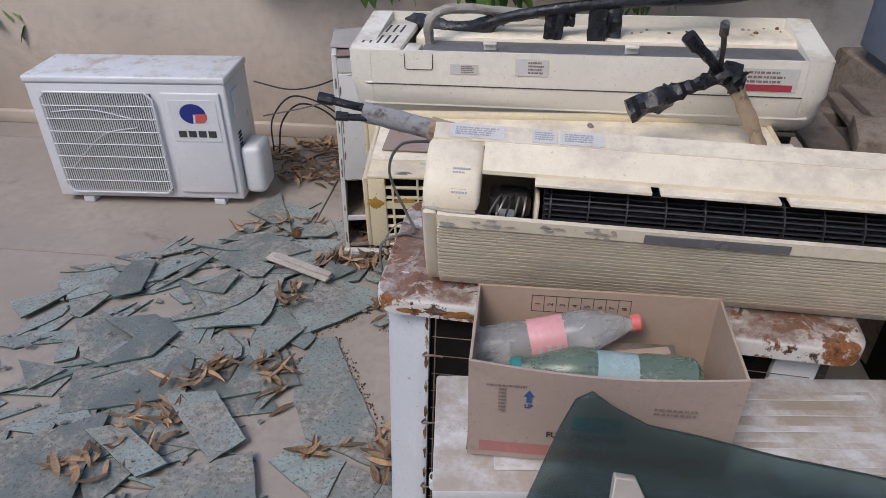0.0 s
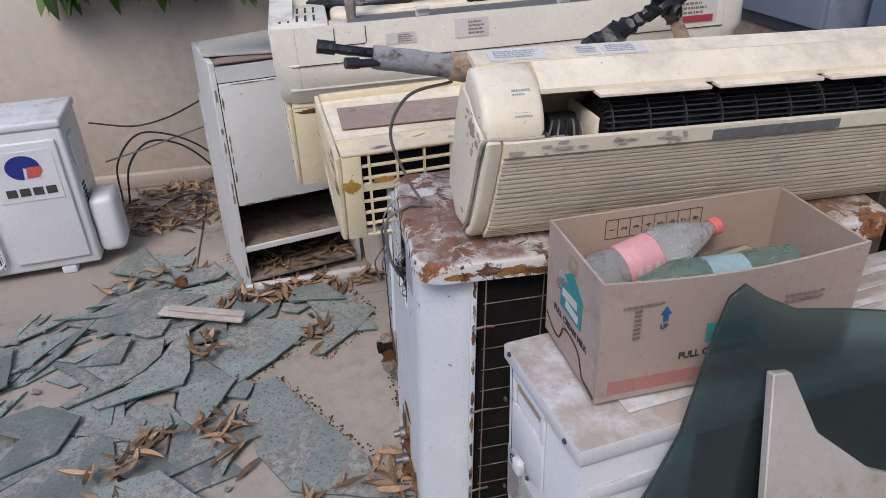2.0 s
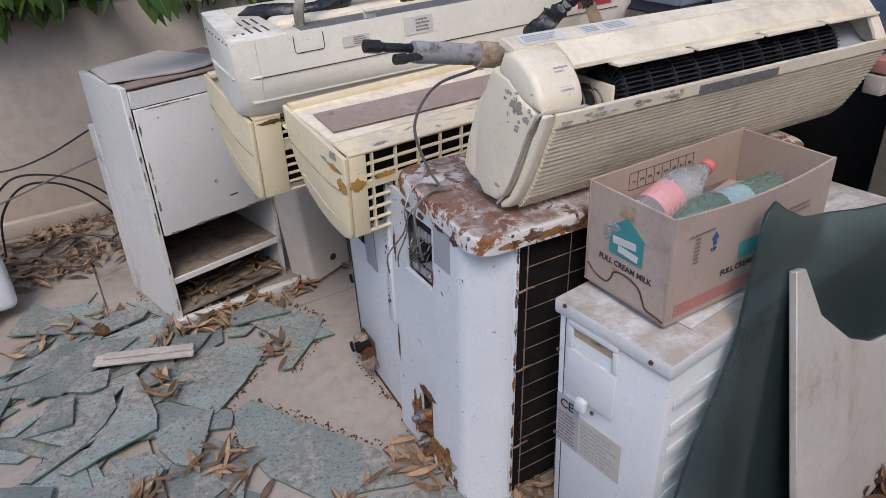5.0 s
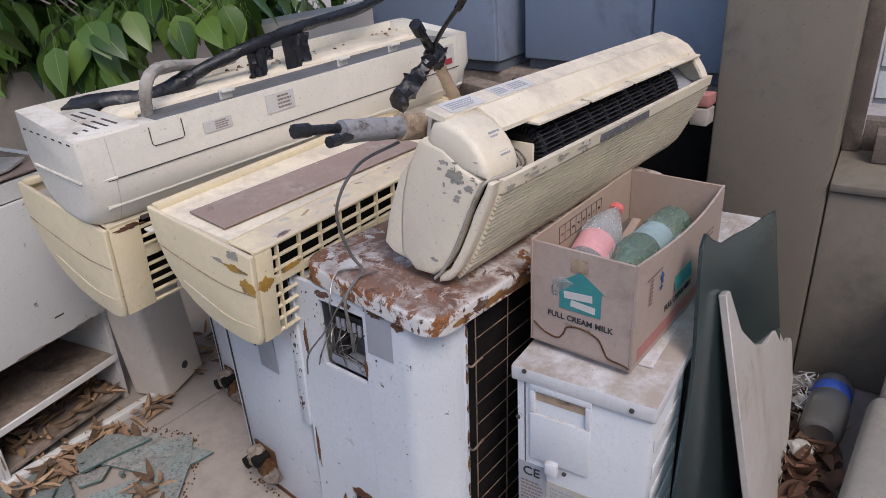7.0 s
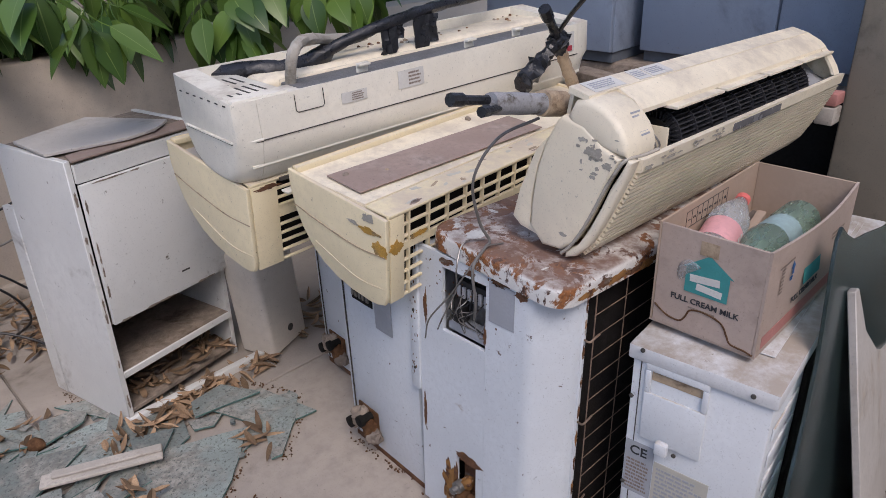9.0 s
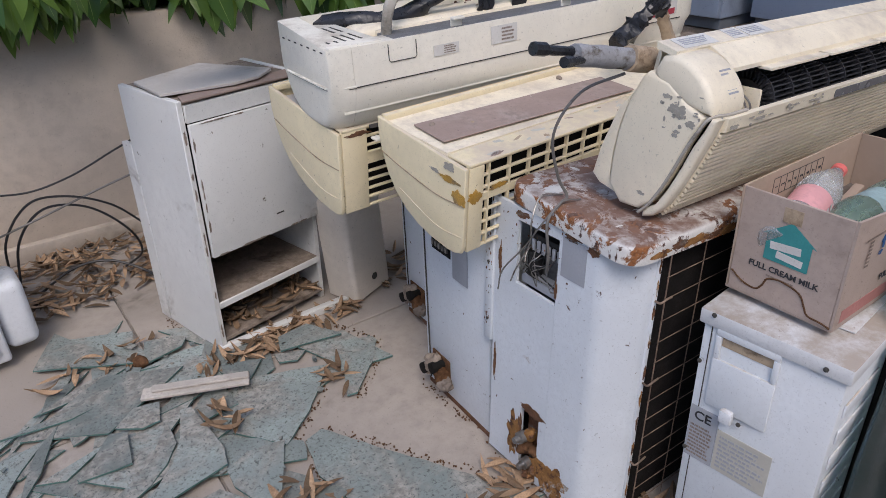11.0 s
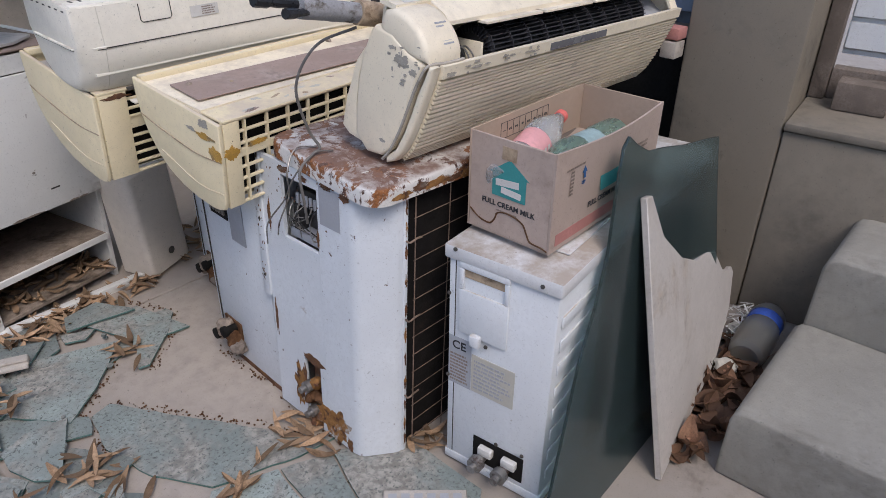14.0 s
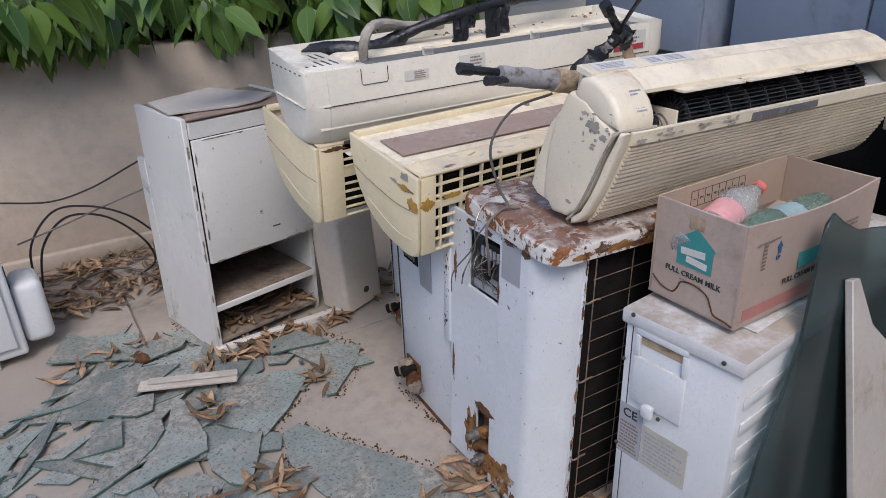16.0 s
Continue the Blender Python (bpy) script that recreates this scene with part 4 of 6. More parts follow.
def top_unit():
    """The big cream indoor unit on top of the heap, its open back up."""
    u = thing("indoor_unit", "pale cream indoor unit lying face down with taped pipes", "air conditioner", pose(-0.208, 1.890, 0.838, 0, -1.0, -7.5) @ Matrix.Diagonal((1, 0.87, 1, 1)), "indoor units")
    L, W, H, up = 1.24, 0.345, 0.216, 0.026
    out = [(0.0, H), (-0.003, 0.125), (0.002, 0.10), (0.012, 0.065), (0.032, 0.033), (0.06, 0.012), (0.10, 0.002), (0.19, 0.0), (0.25, 0.012), (0.305, 0.045), (0.338, 0.09), (W, 0.14), (0.335, H + 0.03)]
    shell = out + [(0.327, H + 0.03), (0.336, 0.14), (0.329, 0.094), (0.299, 0.052), (0.246, 0.02), (0.19, 0.008), (0.10, 0.010), (0.064, 0.02), (0.039, 0.04), (0.02, 0.069), (0.010, 0.10), (0.006, 0.125), (0.009, H)]
    part("shell", prism(shell, 0.0605, L - 0.0605), M_CREAM_LT, u)
    def round_end(x0, way):
        bm, rings = bmesh.new(), []
        for q in (0, 0.03, 0.10, 0.22, 0.40, 0.65, 1.0):
            inset, ring = 0.034 * (1 - math.sqrt(1 - (1 - q) ** 2)), []
            for py, pz in out:
                dy, dz = 0.17 - py, 0.13 - pz
                d = math.hypot(dy, dz)
                low = 1.0 if pz < 0.12 else 0.35
                ring.append(bm.verts.new((x0 + way * 0.0598 * q, py + dy / d * inset * low, pz + (dz / d * inset if pz < 0.12 else 0))))
            rings.append(ring)
        for a, b in zip(rings, rings[1:]):
            for k in range(len(out)):
                n = (k + 1) % len(out)
                bm.faces.new((a[k], a[n], b[n], b[k]))
        bm.faces.new(rings[0])
        bm.faces.new(rings[-1][::-1])
        return bm

    part("end_cap", round_end(0, 1), M_CREAM_LT, u)
    part("end_lip", tube([(0.062, -0.003, 0.126), (0.03, 0.002, 0.126), (0.010, 0.012, 0.126), (0.001, 0.032, 0.126), (-0.001, 0.06, 0.126), (-0.001, 0.30, 0.126)], 0.0035, 6, 4), M_CREAM_LT, u)
    part("end_seam", tube([(0.062, -0.004, 0.1225), (0.03, 0.002, 0.1225), (0.010, 0.012, 0.1225), (0.0, 0.032, 0.1225), (-0.001, 0.06, 0.1225), (-0.001, 0.30, 0.1225)], 0.0014, 5, 4), M_SEAM, u)
    part("end_cap", round_end(L, -1), M_CREAM_LT, u)
    part("seam", box(0.06, -0.0045, 0.1225, L - 0.06, -0.0025, 0.125), M_SEAM, u)
    # vented plastic deck at the near end
    d = part("vent_deck", box(0.006, 0.004, H - 0.012, 0.145, 0.330, H + 0.006, 0.006), M_CREAM_LT, u, "slotted cream end cover")
    sl = to_mesh(box(0, 0, 0, 0.006, 0.085, 0.0008), M_SEAM)
    for k in range(5):
        part("slot", sl, None, d, "", pose(0.025 + k * 0.021, 0.17, H + 0.0058))
        part("slot", sl, None, d, "", pose(0.025 + k * 0.021, 0.05, H + 0.0058))
    part("deck_step", box(0.1455, 0.011, H - 0.055, 0.19, 0.10, H - 0.004, 0.005), M_CREAM_LT, d)
    # inside
    part("floor_of_shell", box(0.031, 0.012, 0.06, L - 0.031, 0.33, 0.066), M_CREAM_LT, u)
    part("coil", box(0.195, 0.012, 0.13 + up, L - 0.06, 0.145, 0.183 + up, 0.003), M_COIL_GREY, u, "grey evaporator coil")
    part("back_plate", box(0.155, 0.158, 0.10, L - 0.04, 0.322, 0.196 + up, 0.022, 4), M_CREAM, u, "stained cream drain plate")
    part("coil_edge", box(0.195, 0.146, 0.14 + up, L - 0.06, 0.156, 0.189 + up, 0.003), M_CREAM, u)
    for x in (0.365, 0.735, 0.93):
        c = part("clip", box(x, 0.05, 0.1835 + up, x + 0.035, 0.056, 0.208 + up, 0.002), M_CREAM_LT, u)
        part("clip_bar", box(x, 0.035, 0.201 + up, x + 0.035, 0.0495, 0.208 + up, 0.002), M_CREAM_LT, c)
    part("panel_mark", tube([(0.155, -0.002, H - 0.008), (0.155, -0.003, H - 0.045), (0.160, -0.0034, H - 0.05), (0.227, -0.0034, H - 0.05), (0.232, -0.003, H - 0.045), (0.232, -0.002, H - 0.008)], 0.0012, 4, 1), M_SEAM, u)
    for x, w, h, z in ((0.280, 0.075, 0.026, 0.158), (0.455, 0.085, 0.045, 0.158)):
        lb = part("label", box(x, -0.0046, z, x + w, -0.0036, z + h), M_PAPER, u, "white paper label with faded print")
        part("print", bars(w * 0.5, h * 0.8, 4, 0.3, 8), M_INK_GREY, lb, "", pose(x + w * 0.4, -0.0049, z + h * 0.1))
    rl = part("label", box(1.025, -0.0046, 0.137, 1.16, -0.0036, 0.197), M_PAPER, u, "label with a red band and faded print")
    part("red_band", box(1.025, -0.0056, 0.139, 1.15, -0.0048, 0.156), M_RED, rl)
    part("print", bars(0.10, 0.035, 3, 0.2, 9), M_INK_GREY, rl, "", pose(1.03, -0.0050, 0.158))
    # Dark strip standing in for the shade of the long outlet gap.
    part("outlet_flap", box(0.09, 0.016, 0.004, L - 0.05, 0.024, 0.012), M_SEAM, u, "", pose(0, -0.012, 0.012))
    part("outlet_lip", box(0.09, -0.004, 0.0, L - 0.05, 0.03, 0.006, 0.002), M_CREAM_LT, u, "", pose(0, -0.02, -0.012))
    # taped pipes out of the end, drawn in the yard's own metres
    inv = u.matrix_basis.inverted()
    part("taped_pipe", tube([(-0.02, 2.18, 1.055), (0.04, 2.10, 1.068), (0.10, 2.06, 1.062), (0.17, 2.04, 1.07), (0.27, 2.0, 1.113), (0.40, 1.965, 1.145), (0.58, 1.97, 1.162), (0.85, 2.0, 1.17), (1.18, 2.06, 1.21)], lambda s: 0.0155 + 0.0085 * (s < 0.45), 12, 8, 0.22), M_TAPE, u, "black-taped pipe bundle", inv)
    part("hose", tube([(0.055, 1.985, 0.99), (0.047, 1.962, 1.05), (0.045, 1.945, 1.105), (0.07, 1.95, 1.137), (0.14, 1.99, 1.138), (0.26, 2.05, 1.115), (0.40, 2.07, 1.10)], 0.0135, 9, 8, 0.2), M_COPPER, u, "pale corrugated drain hose", inv)
    for k, (x, y, w, hh) in enumerate(((0.345, 1.955, 0.05, 0.085), (0.385, 1.957, 0.035, 0.05), (0.462, 1.942, 0.05, 0.09), (0.505, 1.945, 0.045, 0.075))):
        bm = bmesh.new()
        bmesh.ops.create_grid(bm, x_segments=5, y_segments=7, size=0.5)
        for v in bm.verts:
            a, b_ = v.co.x, v.co.y
            v.co = Vector((a * w * (1 - 0.25 * noise.noise((a * 3, b_ * 3, k))), 0.012 * noise.noise((a * 4, b_ * 5, k * 2.1)), b_ * hh))
        ext = bmesh.ops.extrude_face_region(bm, geom=bm.faces[:])
        bmesh.ops.translate(bm, vec=(0, 0.003, 0), verts=[v for v in ext["geom"] if isinstance(v, bmesh.types.BMVert)])
        part("tape_flap", bm, M_TAPE, u, "hanging black tape end", inv @ pose(x, y, 1.148 - hh / 2, 0, 0, -10))
    rnd = random.Random(2)
    for k in range(26):
        x, y = rnd.uniform(0.25, L - 0.08), rnd.uniform(0.19, 0.31)
        clump("debris", x, y, 0.196 + up, rnd.uniform(0.003, 0.007), (M_CAB_RAW, M_CUFF, M_RUST)[k % 3], u, k)
    part("glue_stain", blotch(0.10, 0.05, 23), M_STAIN, u, "amber stain on the drain plate", pose(0.24, 0.25, 0.1962 + up))
    for k in range(7):
        part("dent", box(-0.0012, 0.03 + k * 0.043, H - 0.009, 0.0005, 0.045 + k * 0.043, H - 0.006), M_SEAM, u)


top_unit()


def front_unit():
    """The long ribbed indoor unit on the rusted lid: blower showing, ribbed front to -y. Origin: lower back of the left end."""
    u = thing("indoor_unit", "cream indoor unit with ribbed front and exposed black blower", "air conditioner", pose(0.058, 1.242, 0.792, 0, 2.0, -4.4), "indoor units")
    L = 1.045
    # the profile, y to the back and z up from the foot
    front = [(-0.035, 0.0), (-0.06, 0.01), (-0.085, 0.038), (-0.107, 0.08), (-0.127, 0.125), (-0.143, 0.165), (-0.155, 0.195), (-0.16, 0.213)]
    back = [(-0.008, 0.318), (0.0, 0.27), (0.025, 0.22), (0.042, 0.16), (0.05, 0.10), (0.052, 0.045), (0.02, 0.012)]
    # ribbed panel
    ribs = []
    for (y0, z0), (y1, z1) in zip(front[1:6], front[2:7]):
        for k in range(4):
            a, b = k / 4, (k + 0.60) / 4
            ny, nz = z1 - z0, -(y1 - y0)
            n_ = math.hypot(ny, nz)
            ny, nz = -ny / n_ * 0.0062, -nz / n_ * 0.0062
            ribs += [(y0 + (y1 - y0) * a, z0 + (z1 - z0) * a), (y0 + (y1 - y0) * a + ny, z0 + (z1 - z0) * a + nz), (y0 + (y1 - y0) * b + ny, z0 + (z1 - z0) * b + nz), (y0 + (y1 - y0) * b, z0 + (z1 - z0) * b)]
    prof = [(-0.035, 0.0), (-0.04, -0.001)] + ribs + [(-0.156, 0.196), (-0.164, 0.197), (-0.168, 0.222), (-0.156, 0.2225), (-0.148, 0.195), (-0.118, 0.125), (-0.078, 0.045), (-0.035, 0.012)]
    fp = part("front_panel", prism(prof, 0.013, L), M_CREAM, u, "ribbed cream front panel")
    edge = front + [(-0.164, 0.222), (-0.150, 0.2225), (-0.140, 0.20), (-0.122, 0.165), (-0.105, 0.12), (-0.085, 0.075), (-0.062, 0.035), (-0.035, 0.016)]
    part("panel_edge", prism(edge, -0.014, 0.0125, 0.007), M_CREAM, fp, "smooth rounded panel end")
    for k, (x, z, w, hh) in enumerate(((0.03, 0.205, 0.035, 0.012), (0.11, 0.208, 0.05, 0.009), (0.30, 0.21, 0.03, 0.006))):
        part("scuff", blotch(w, hh, 80 + k), M_SCUFF, fp, "", pose(x, -0.1684, z, 90))
    part("display", box(0.375, -0.1685, 0.200, 0.62, -0.1655, 0.216, 0.0006, 1), M_SCREEN, u, "grey display window")
    # left end: cap, seam, domed hood
    cap = [(-0.026, 0.014), (-0.052, 0.035), (-0.076, 0.075), (-0.096, 0.12), (-0.113, 0.165), (-0.130, 0.20), (-0.140, 0.222), (-0.10, 0.24), (-0.06, 0.27), (-0.012, 0.28)] + back[1:]
    part("end_cap", prism(cap, -0.018, 0.0115, 0.009), M_CREAM, u, "cream end cap with grey scuffs")
    dome = [(-0.150, 0.224), (-0.151, 0.240), (-0.146, 0.256), (-0.136, 0.273), (-0.120, 0.290), (-0.100, 0.304), (-0.08, 0.312), (-0.061, 0.3165), (-0.035, 0.31), (-0.02, 0.28), (-0.03, 0.262), (-0.10, 0.232)]
    part("cap_hood", prism(dome, -0.016, 0.086, 0.014), M_CREAM, u, "rounded cream end hood with torn label")
    part("cap_seam", tube([(0.08, -0.158, 0.2255), (0.03, -0.156, 0.2245), (-0.010, -0.146, 0.2225), (-0.0155, -0.128, 0.192), (-0.0155, -0.110, 0.155), (-0.0155, -0.093, 0.115), (-0.0155, -0.072, 0.07), (-0.0155, -0.048, 0.03), (-0.0155, -0.028, 0.008)], 0.0034, 6), M_COPPER, u, "grey gap along the panel edge")
    for k, (y, z, w, hh) in enumerate(((-0.085, 0.225, 0.06, 0.03), (-0.115, 0.205, 0.035, 0.02), (-0.06, 0.245, 0.03, 0.014), (-0.03, 0.05, 0.03, 0.012))):
        part("scuff", blotch(w * 0.8, hh * 0.8, 85 + k), M_SCUFF, u, "", pose(-0.0184, y, z) @ END)
    rnd = random.Random(77)
    for k in range(26):
        part("scuff", blotch(rnd.uniform(0.005, 0.018), rnd.uniform(0.003, 0.010), 300 + k), M_SCUFF, u, "", pose(-0.0186, rnd.gauss(-0.088, 0.022), rnd.gauss(0.218, 0.016), 0, 0, 0) @ END)
    for k in range(16):
        part("scuff", blotch(rnd.uniform(0.006, 0.03), rnd.uniform(0.003, 0.008), 340 + k), M_SCUFF, fp, "", pose(rnd.uniform(0.06, 0.36), -0.1684, rnd.uniform(0.200, 0.219), 90))
    part("back_plate", prism([(-0.004, 0.262), (0.05, 0.20), (0.084, 0.115), (0.10, 0.052), (0.08, 0.036), (0.04, 0.028), (0.056, 0.05), (0.054, 0.11), (0.044, 0.17), (0.025, 0.225)], -0.010, 0.02, 0.003), M_CREAM, u, "cream back plate standing proud")
    rcap = front + [(-0.15, 0.228), (-0.135, 0.25), (-0.108, 0.283), (-0.065, 0.308)] + back
    part("end_cap", prism(rcap, L - 0.011, L + 0.006, 0.006), M_CREAM, u)
    part("back_shell", prism(back + [(-0.02, 0.012), (-0.02, 0.02), (0.018, 0.02), (0.044, 0.05), (0.042, 0.10), (0.034, 0.158), (0.017, 0.217), (-0.008, 0.268), (-0.016, 0.318)], 0.012, L - 0.012), M_CREAM, u)
    # top strip with labels
    part("top_strip", prism([(-0.0165, 0.332), (-0.0598, 0.3205), (-0.0598, 0.310), (-0.0165, 0.320)], -0.008, L - 0.012), M_CREAM, u, "dusty cream top strip")
    part("strip_front", prism([(-0.06, 0.3203), (-0.095, 0.3033), (-0.112, 0.288), (-0.112, 0.280), (-0.092, 0.292), (-0.06, 0.309)], 0.0865, L - 0.012), M_CREAM, u)
    part("strip_ridge", tube([(0.05, -0.06, 0.3203), (0.5, -0.06, 0.3206), (L - 0.02, -0.06, 0.3203)], 0.0015, 4, 8, 0.5), M_CREAM, u)
    for x, w in ((0.02, 0.10), (0.17, 0.045), (0.22, 0.08)):
        lb = part("label", box(0, -0.038, 0.0002, w, 0.0, 0.001), M_PAPER, u, "white paper label with faded print", pose(x, -0.019, 0.3318, 15.4))
        part("print", bars(w * 0.8, 0.024, 4, 0.2, int(x * 100)), M_PAPER_GREY, lb, "", pose(w * 0.1, -0.031, 0.0012, -90))
    part("torn_print", bars(0.035, 0.05, 7, 0.4, 12), M_PAPER_GREY, u, "", pose(0.035, -0.1475, 0.2545, -37))
    # blower, comb and flaps
    bl = part("blower", lathe([(0.042, 0.0), (0.042, L - 0.35)], 20), M_BLACK, u, "black cross-flow blower wheel", pose(0.20, -0.075, 0.205, 0, 90))
    blade = to_mesh(box(0.0, -0.0012, 0.0, L - 0.35, 0.0012, 0.016), M_BLOWER)
    for k in range(38):
        part("blade", blade, None, bl, "", Matrix.Rotation(2 * math.pi * k / 38, 4, "Z") @ Matrix.Translation((0.058, 0, 0)) @ pose(0, 0, 0, 0, -90, 0))
    ring = to_mesh(lathe([(0.052, 0), (0.0605, 0.0005), (0.0605, 0.003), (0.052, 0.0035)], 22), M_BLOWER)
    for k in range(11):
        part("ring", ring, None, bl, "", pose(0, 0, 0.01 + k * (L - 0.375) / 10))
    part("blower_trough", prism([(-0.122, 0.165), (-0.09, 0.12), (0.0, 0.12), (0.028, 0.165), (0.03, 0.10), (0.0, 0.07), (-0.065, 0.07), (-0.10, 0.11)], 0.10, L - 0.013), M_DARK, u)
    part("end_housing", prism([(-0.152, 0.222), (-0.125, 0.205), (-0.10, 0.215), (-0.05, 0.255), (-0.02, 0.30), (-0.012, 0.30), (-0.012, 0.20), (-0.06, 0.15), (-0.14, 0.18)], L - 0.145, L - 0.0115, 0.004), M_PAPER_GREY, u, "smooth grey motor housing")
    fl = to_mesh(box(0, -0.135, 0.270, 0.20, -0.105, 0.276, 0.001, 1), M_CREAM)
    for k in range(4):
        part("filter_guide", fl, None, u, "", pose(0.18 + k * 0.215, 0.0, 0.004))
    # open works at the left end
    w = part("electrics", box(0.105, -0.085, 0.10, 0.185, 0.0, 0.17, 0.004), M_DARK, u, "dusty exposed wiring and motor housing")
    part("motor", lathe([(0.03, 0), (0.03, 0.05), (0.02, 0.055)], 14), M_BLACK, w, "", pose(0.12, -0.06, 0.20, 0, 90))
    part("bracket", box(0.185, -0.118, 0.15, 0.193, 0.0, 0.235, 0.003), M_CREAM, w)
    part("board", box(0.10, -0.06, 0.171, 0.18, -0.01, 0.205, 0.003), M_COIL_GREY, w)
    part("connector", box(0.115, -0.105, 0.172, 0.15, -0.07, 0.20, 0.003), M_PAPER_GREY, w)
    for k in range(5):
        part("wire", tube([(0.11 + 0.012 * k, -0.10, 0.18), (0.105 + 0.015 * k, -0.115, 0.205), (0.12 + 0.012 * k, -0.09, 0.225), (0.13 + 0.01 * k, -0.06, 0.21)], 0.002, 6), (M_CABLE_GREY, M_METAL, M_BLACK)[k % 3], w)
    # right hood
    part("cap_hood", prism([(-0.158, 0.2235), (-0.148, 0.243), (-0.132, 0.266), (-0.1125, 0.286), (-0.1125, 0.279), (-0.127, 0.262), (-0.142, 0.239), (-0.150, 0.2235)], L - 0.05, L - 0.0115), M_CREAM, u)
    # insulated pipe stub, drawn in the yard's own metres
    inv = u.matrix_basis.inverted()
    p = part("pipe_stub", tube([(0.08, 1.268, 1.082), (0.0, 1.28, 1.098), (-0.085, 1.292, 1.115)], 0.020, 12, 5, 0.12), M_FOAM, u, "grey foam-wrapped pipe stub with black ends", inv)
    part("cuff", tube([(0.10, 1.262, 1.078), (0.045, 1.272, 1.09)], 0.0245, 12, 2, 0.05), M_CUFF, p)
    part("pipe_end", tube([(-0.07, 1.298, 1.118), (-0.11, 1.301, 1.125), (-0.15, 1.305, 1.134)], 0.0085, 8, 6, 0.1), M_TAPE, p)
    part("pipe_nut", tube([(-0.145, 1.305, 1.133), (-0.174, 1.307, 1.139)], 0.0118, 8, 2), M_TAPE, p)
    part("pipe_end", tube([(-0.07, 1.281, 1.108), (-0.10, 1.276, 1.110), (-0.118, 1.274, 1.112)], 0.0075, 8), M_TAPE, p)
    part("pipe_nut", tube([(-0.113, 1.274, 1.112), (-0.136, 1.272, 1.115)], 0.0098, 8, 2), M_TAPE, p)


front_unit()


# ---- cabinet, box, sheets ----
def cabinet():
    c = thing("bedside_cabinet", "battered white laminate cabinet, drop door shut, open shelf with leaves", "cabinet", pose(-0.394, 2.458, 0.006, 0.6, 1.2, 8.5))
    W, D, H = 0.458, 0.33, 0.855
    part("side_panel", box(0, 0, 0, 0.018, D, H, 0.002, 1), M_CAB, c)
    part("side_panel", box(W - 0.018, 0.02, 0, W, D, H, 0.002, 1), M_CAB, c)
    part("rear_rail", box(-0.002, D + 0.0005, 0, 0.016, D + 0.06, 0.66, 0.002, 1), M_CAB, c)
    # Near-black back panel: the shade inside the cabinet is put into its colour.
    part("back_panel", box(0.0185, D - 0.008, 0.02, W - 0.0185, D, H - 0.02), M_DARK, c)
    part("top", box(0.0185, 0.004, H - 0.02, W - 0.0185, D - 0.009, H - 0.004, 0.002, 1), M_CAB_RAW, c, "swollen bare chipboard top")
    part("top_rail", box(0.019, -0.008, H - 0.065, W - 0.019, 0.0035, H - 0.012, 0.002, 1), M_CAB, c)
    d = part("door", box(0.020, -0.016, 0.358, W - 0.004, -0.001, H - 0.068, 0.003), M_CAB, c, "white drop-front door")
    rnd = random.Random(15)
    for k in range(8):
        part("chip", blotch(rnd.uniform(0.004, 0.011), rnd.uniform(0.02, 0.06), 400 + k), M_CAB_RAW, d, "", pose(rnd.choice((0.024, 0.026, W - 0.008)), -0.0164, rnd.uniform(0.37, H - 0.08), 90))
    for k in range(12):
        part("chip", blotch(rnd.uniform(0.03, 0.07), rnd.uniform(0.004, 0.010), 420 + k), M_CAB_RAW, d, "", pose(rnd.uniform(0.05, W - 0.04), -0.0164, rnd.choice((0.361, H - 0.071)), 90))
    for k in range(12):
        part("chip", blotch(rnd.uniform(0.004, 0.010), rnd.uniform(0.02, 0.07), 440 + k), M_CAB_RAW, c, "", pose(0.009, -0.0004, rnd.uniform(0.03, H - 0.03), 90))
    part("scuff", box(0.27, -0.0172, 0.42, 0.30, -0.0164, 0.425), M_SEAM, d)
    # Shelf top coloured darker than its white edge for the shade inside.
    part("shelf", box(0.0185, 0.01, 0.165, W - 0.0185, D - 0.009, 0.184, 0.002, 1), M_CAB_RAW, c, "dirty inner shelf, darkened for the shade in the cabinet")
    part("shelf_edge", box(0.0185, 0.002, 0.163, W - 0.0185, 0.0095, 0.186, 0.002, 1), M_CAB, c)
    part("mid_shelf", box(0.0185, 0.01, 0.350, W - 0.0185, D - 0.009, 0.357), M_CAB_RAW, c)
    part("bottom", box(0.0185, 0.005, 0.035, W - 0.0185, D - 0.009, 0.05, 0.002, 1), M_CAB_RAW, c)
    part("bottom_rail", box(0.0, -0.05, -0.004, W + 0.04, -0.022, 0.028, 0.003), M_CAB, c, "loose white bottom rail", pose(0, 0.04, 0, 0, 0, -10))
    single("loose_board", plate([(0.02, 0.045), (0.23, -0.01), (0.32, 0.0), (0.40, 0.05), (0.28, 0.285), (0.03, 0.225)], 0, 0.009, 0.001), M_MARBLE, "cracked grey board lying on the cabinet", "board", pose(-0.405, 2.475, H + 0.010, 1.5, 0.5, 6))
    single("loose_board", plate([(0.0, 0.0), (0.40, 0.01), (0.42, 0.09), (0.02, 0.06)], 0, 0.006, 0.001), M_BOARD, "curling brown veneer strip lying on the cabinet", "board", pose(-0.36, 2.44, H + 0.002, 1, 1.5, 7.7))


cabinet()


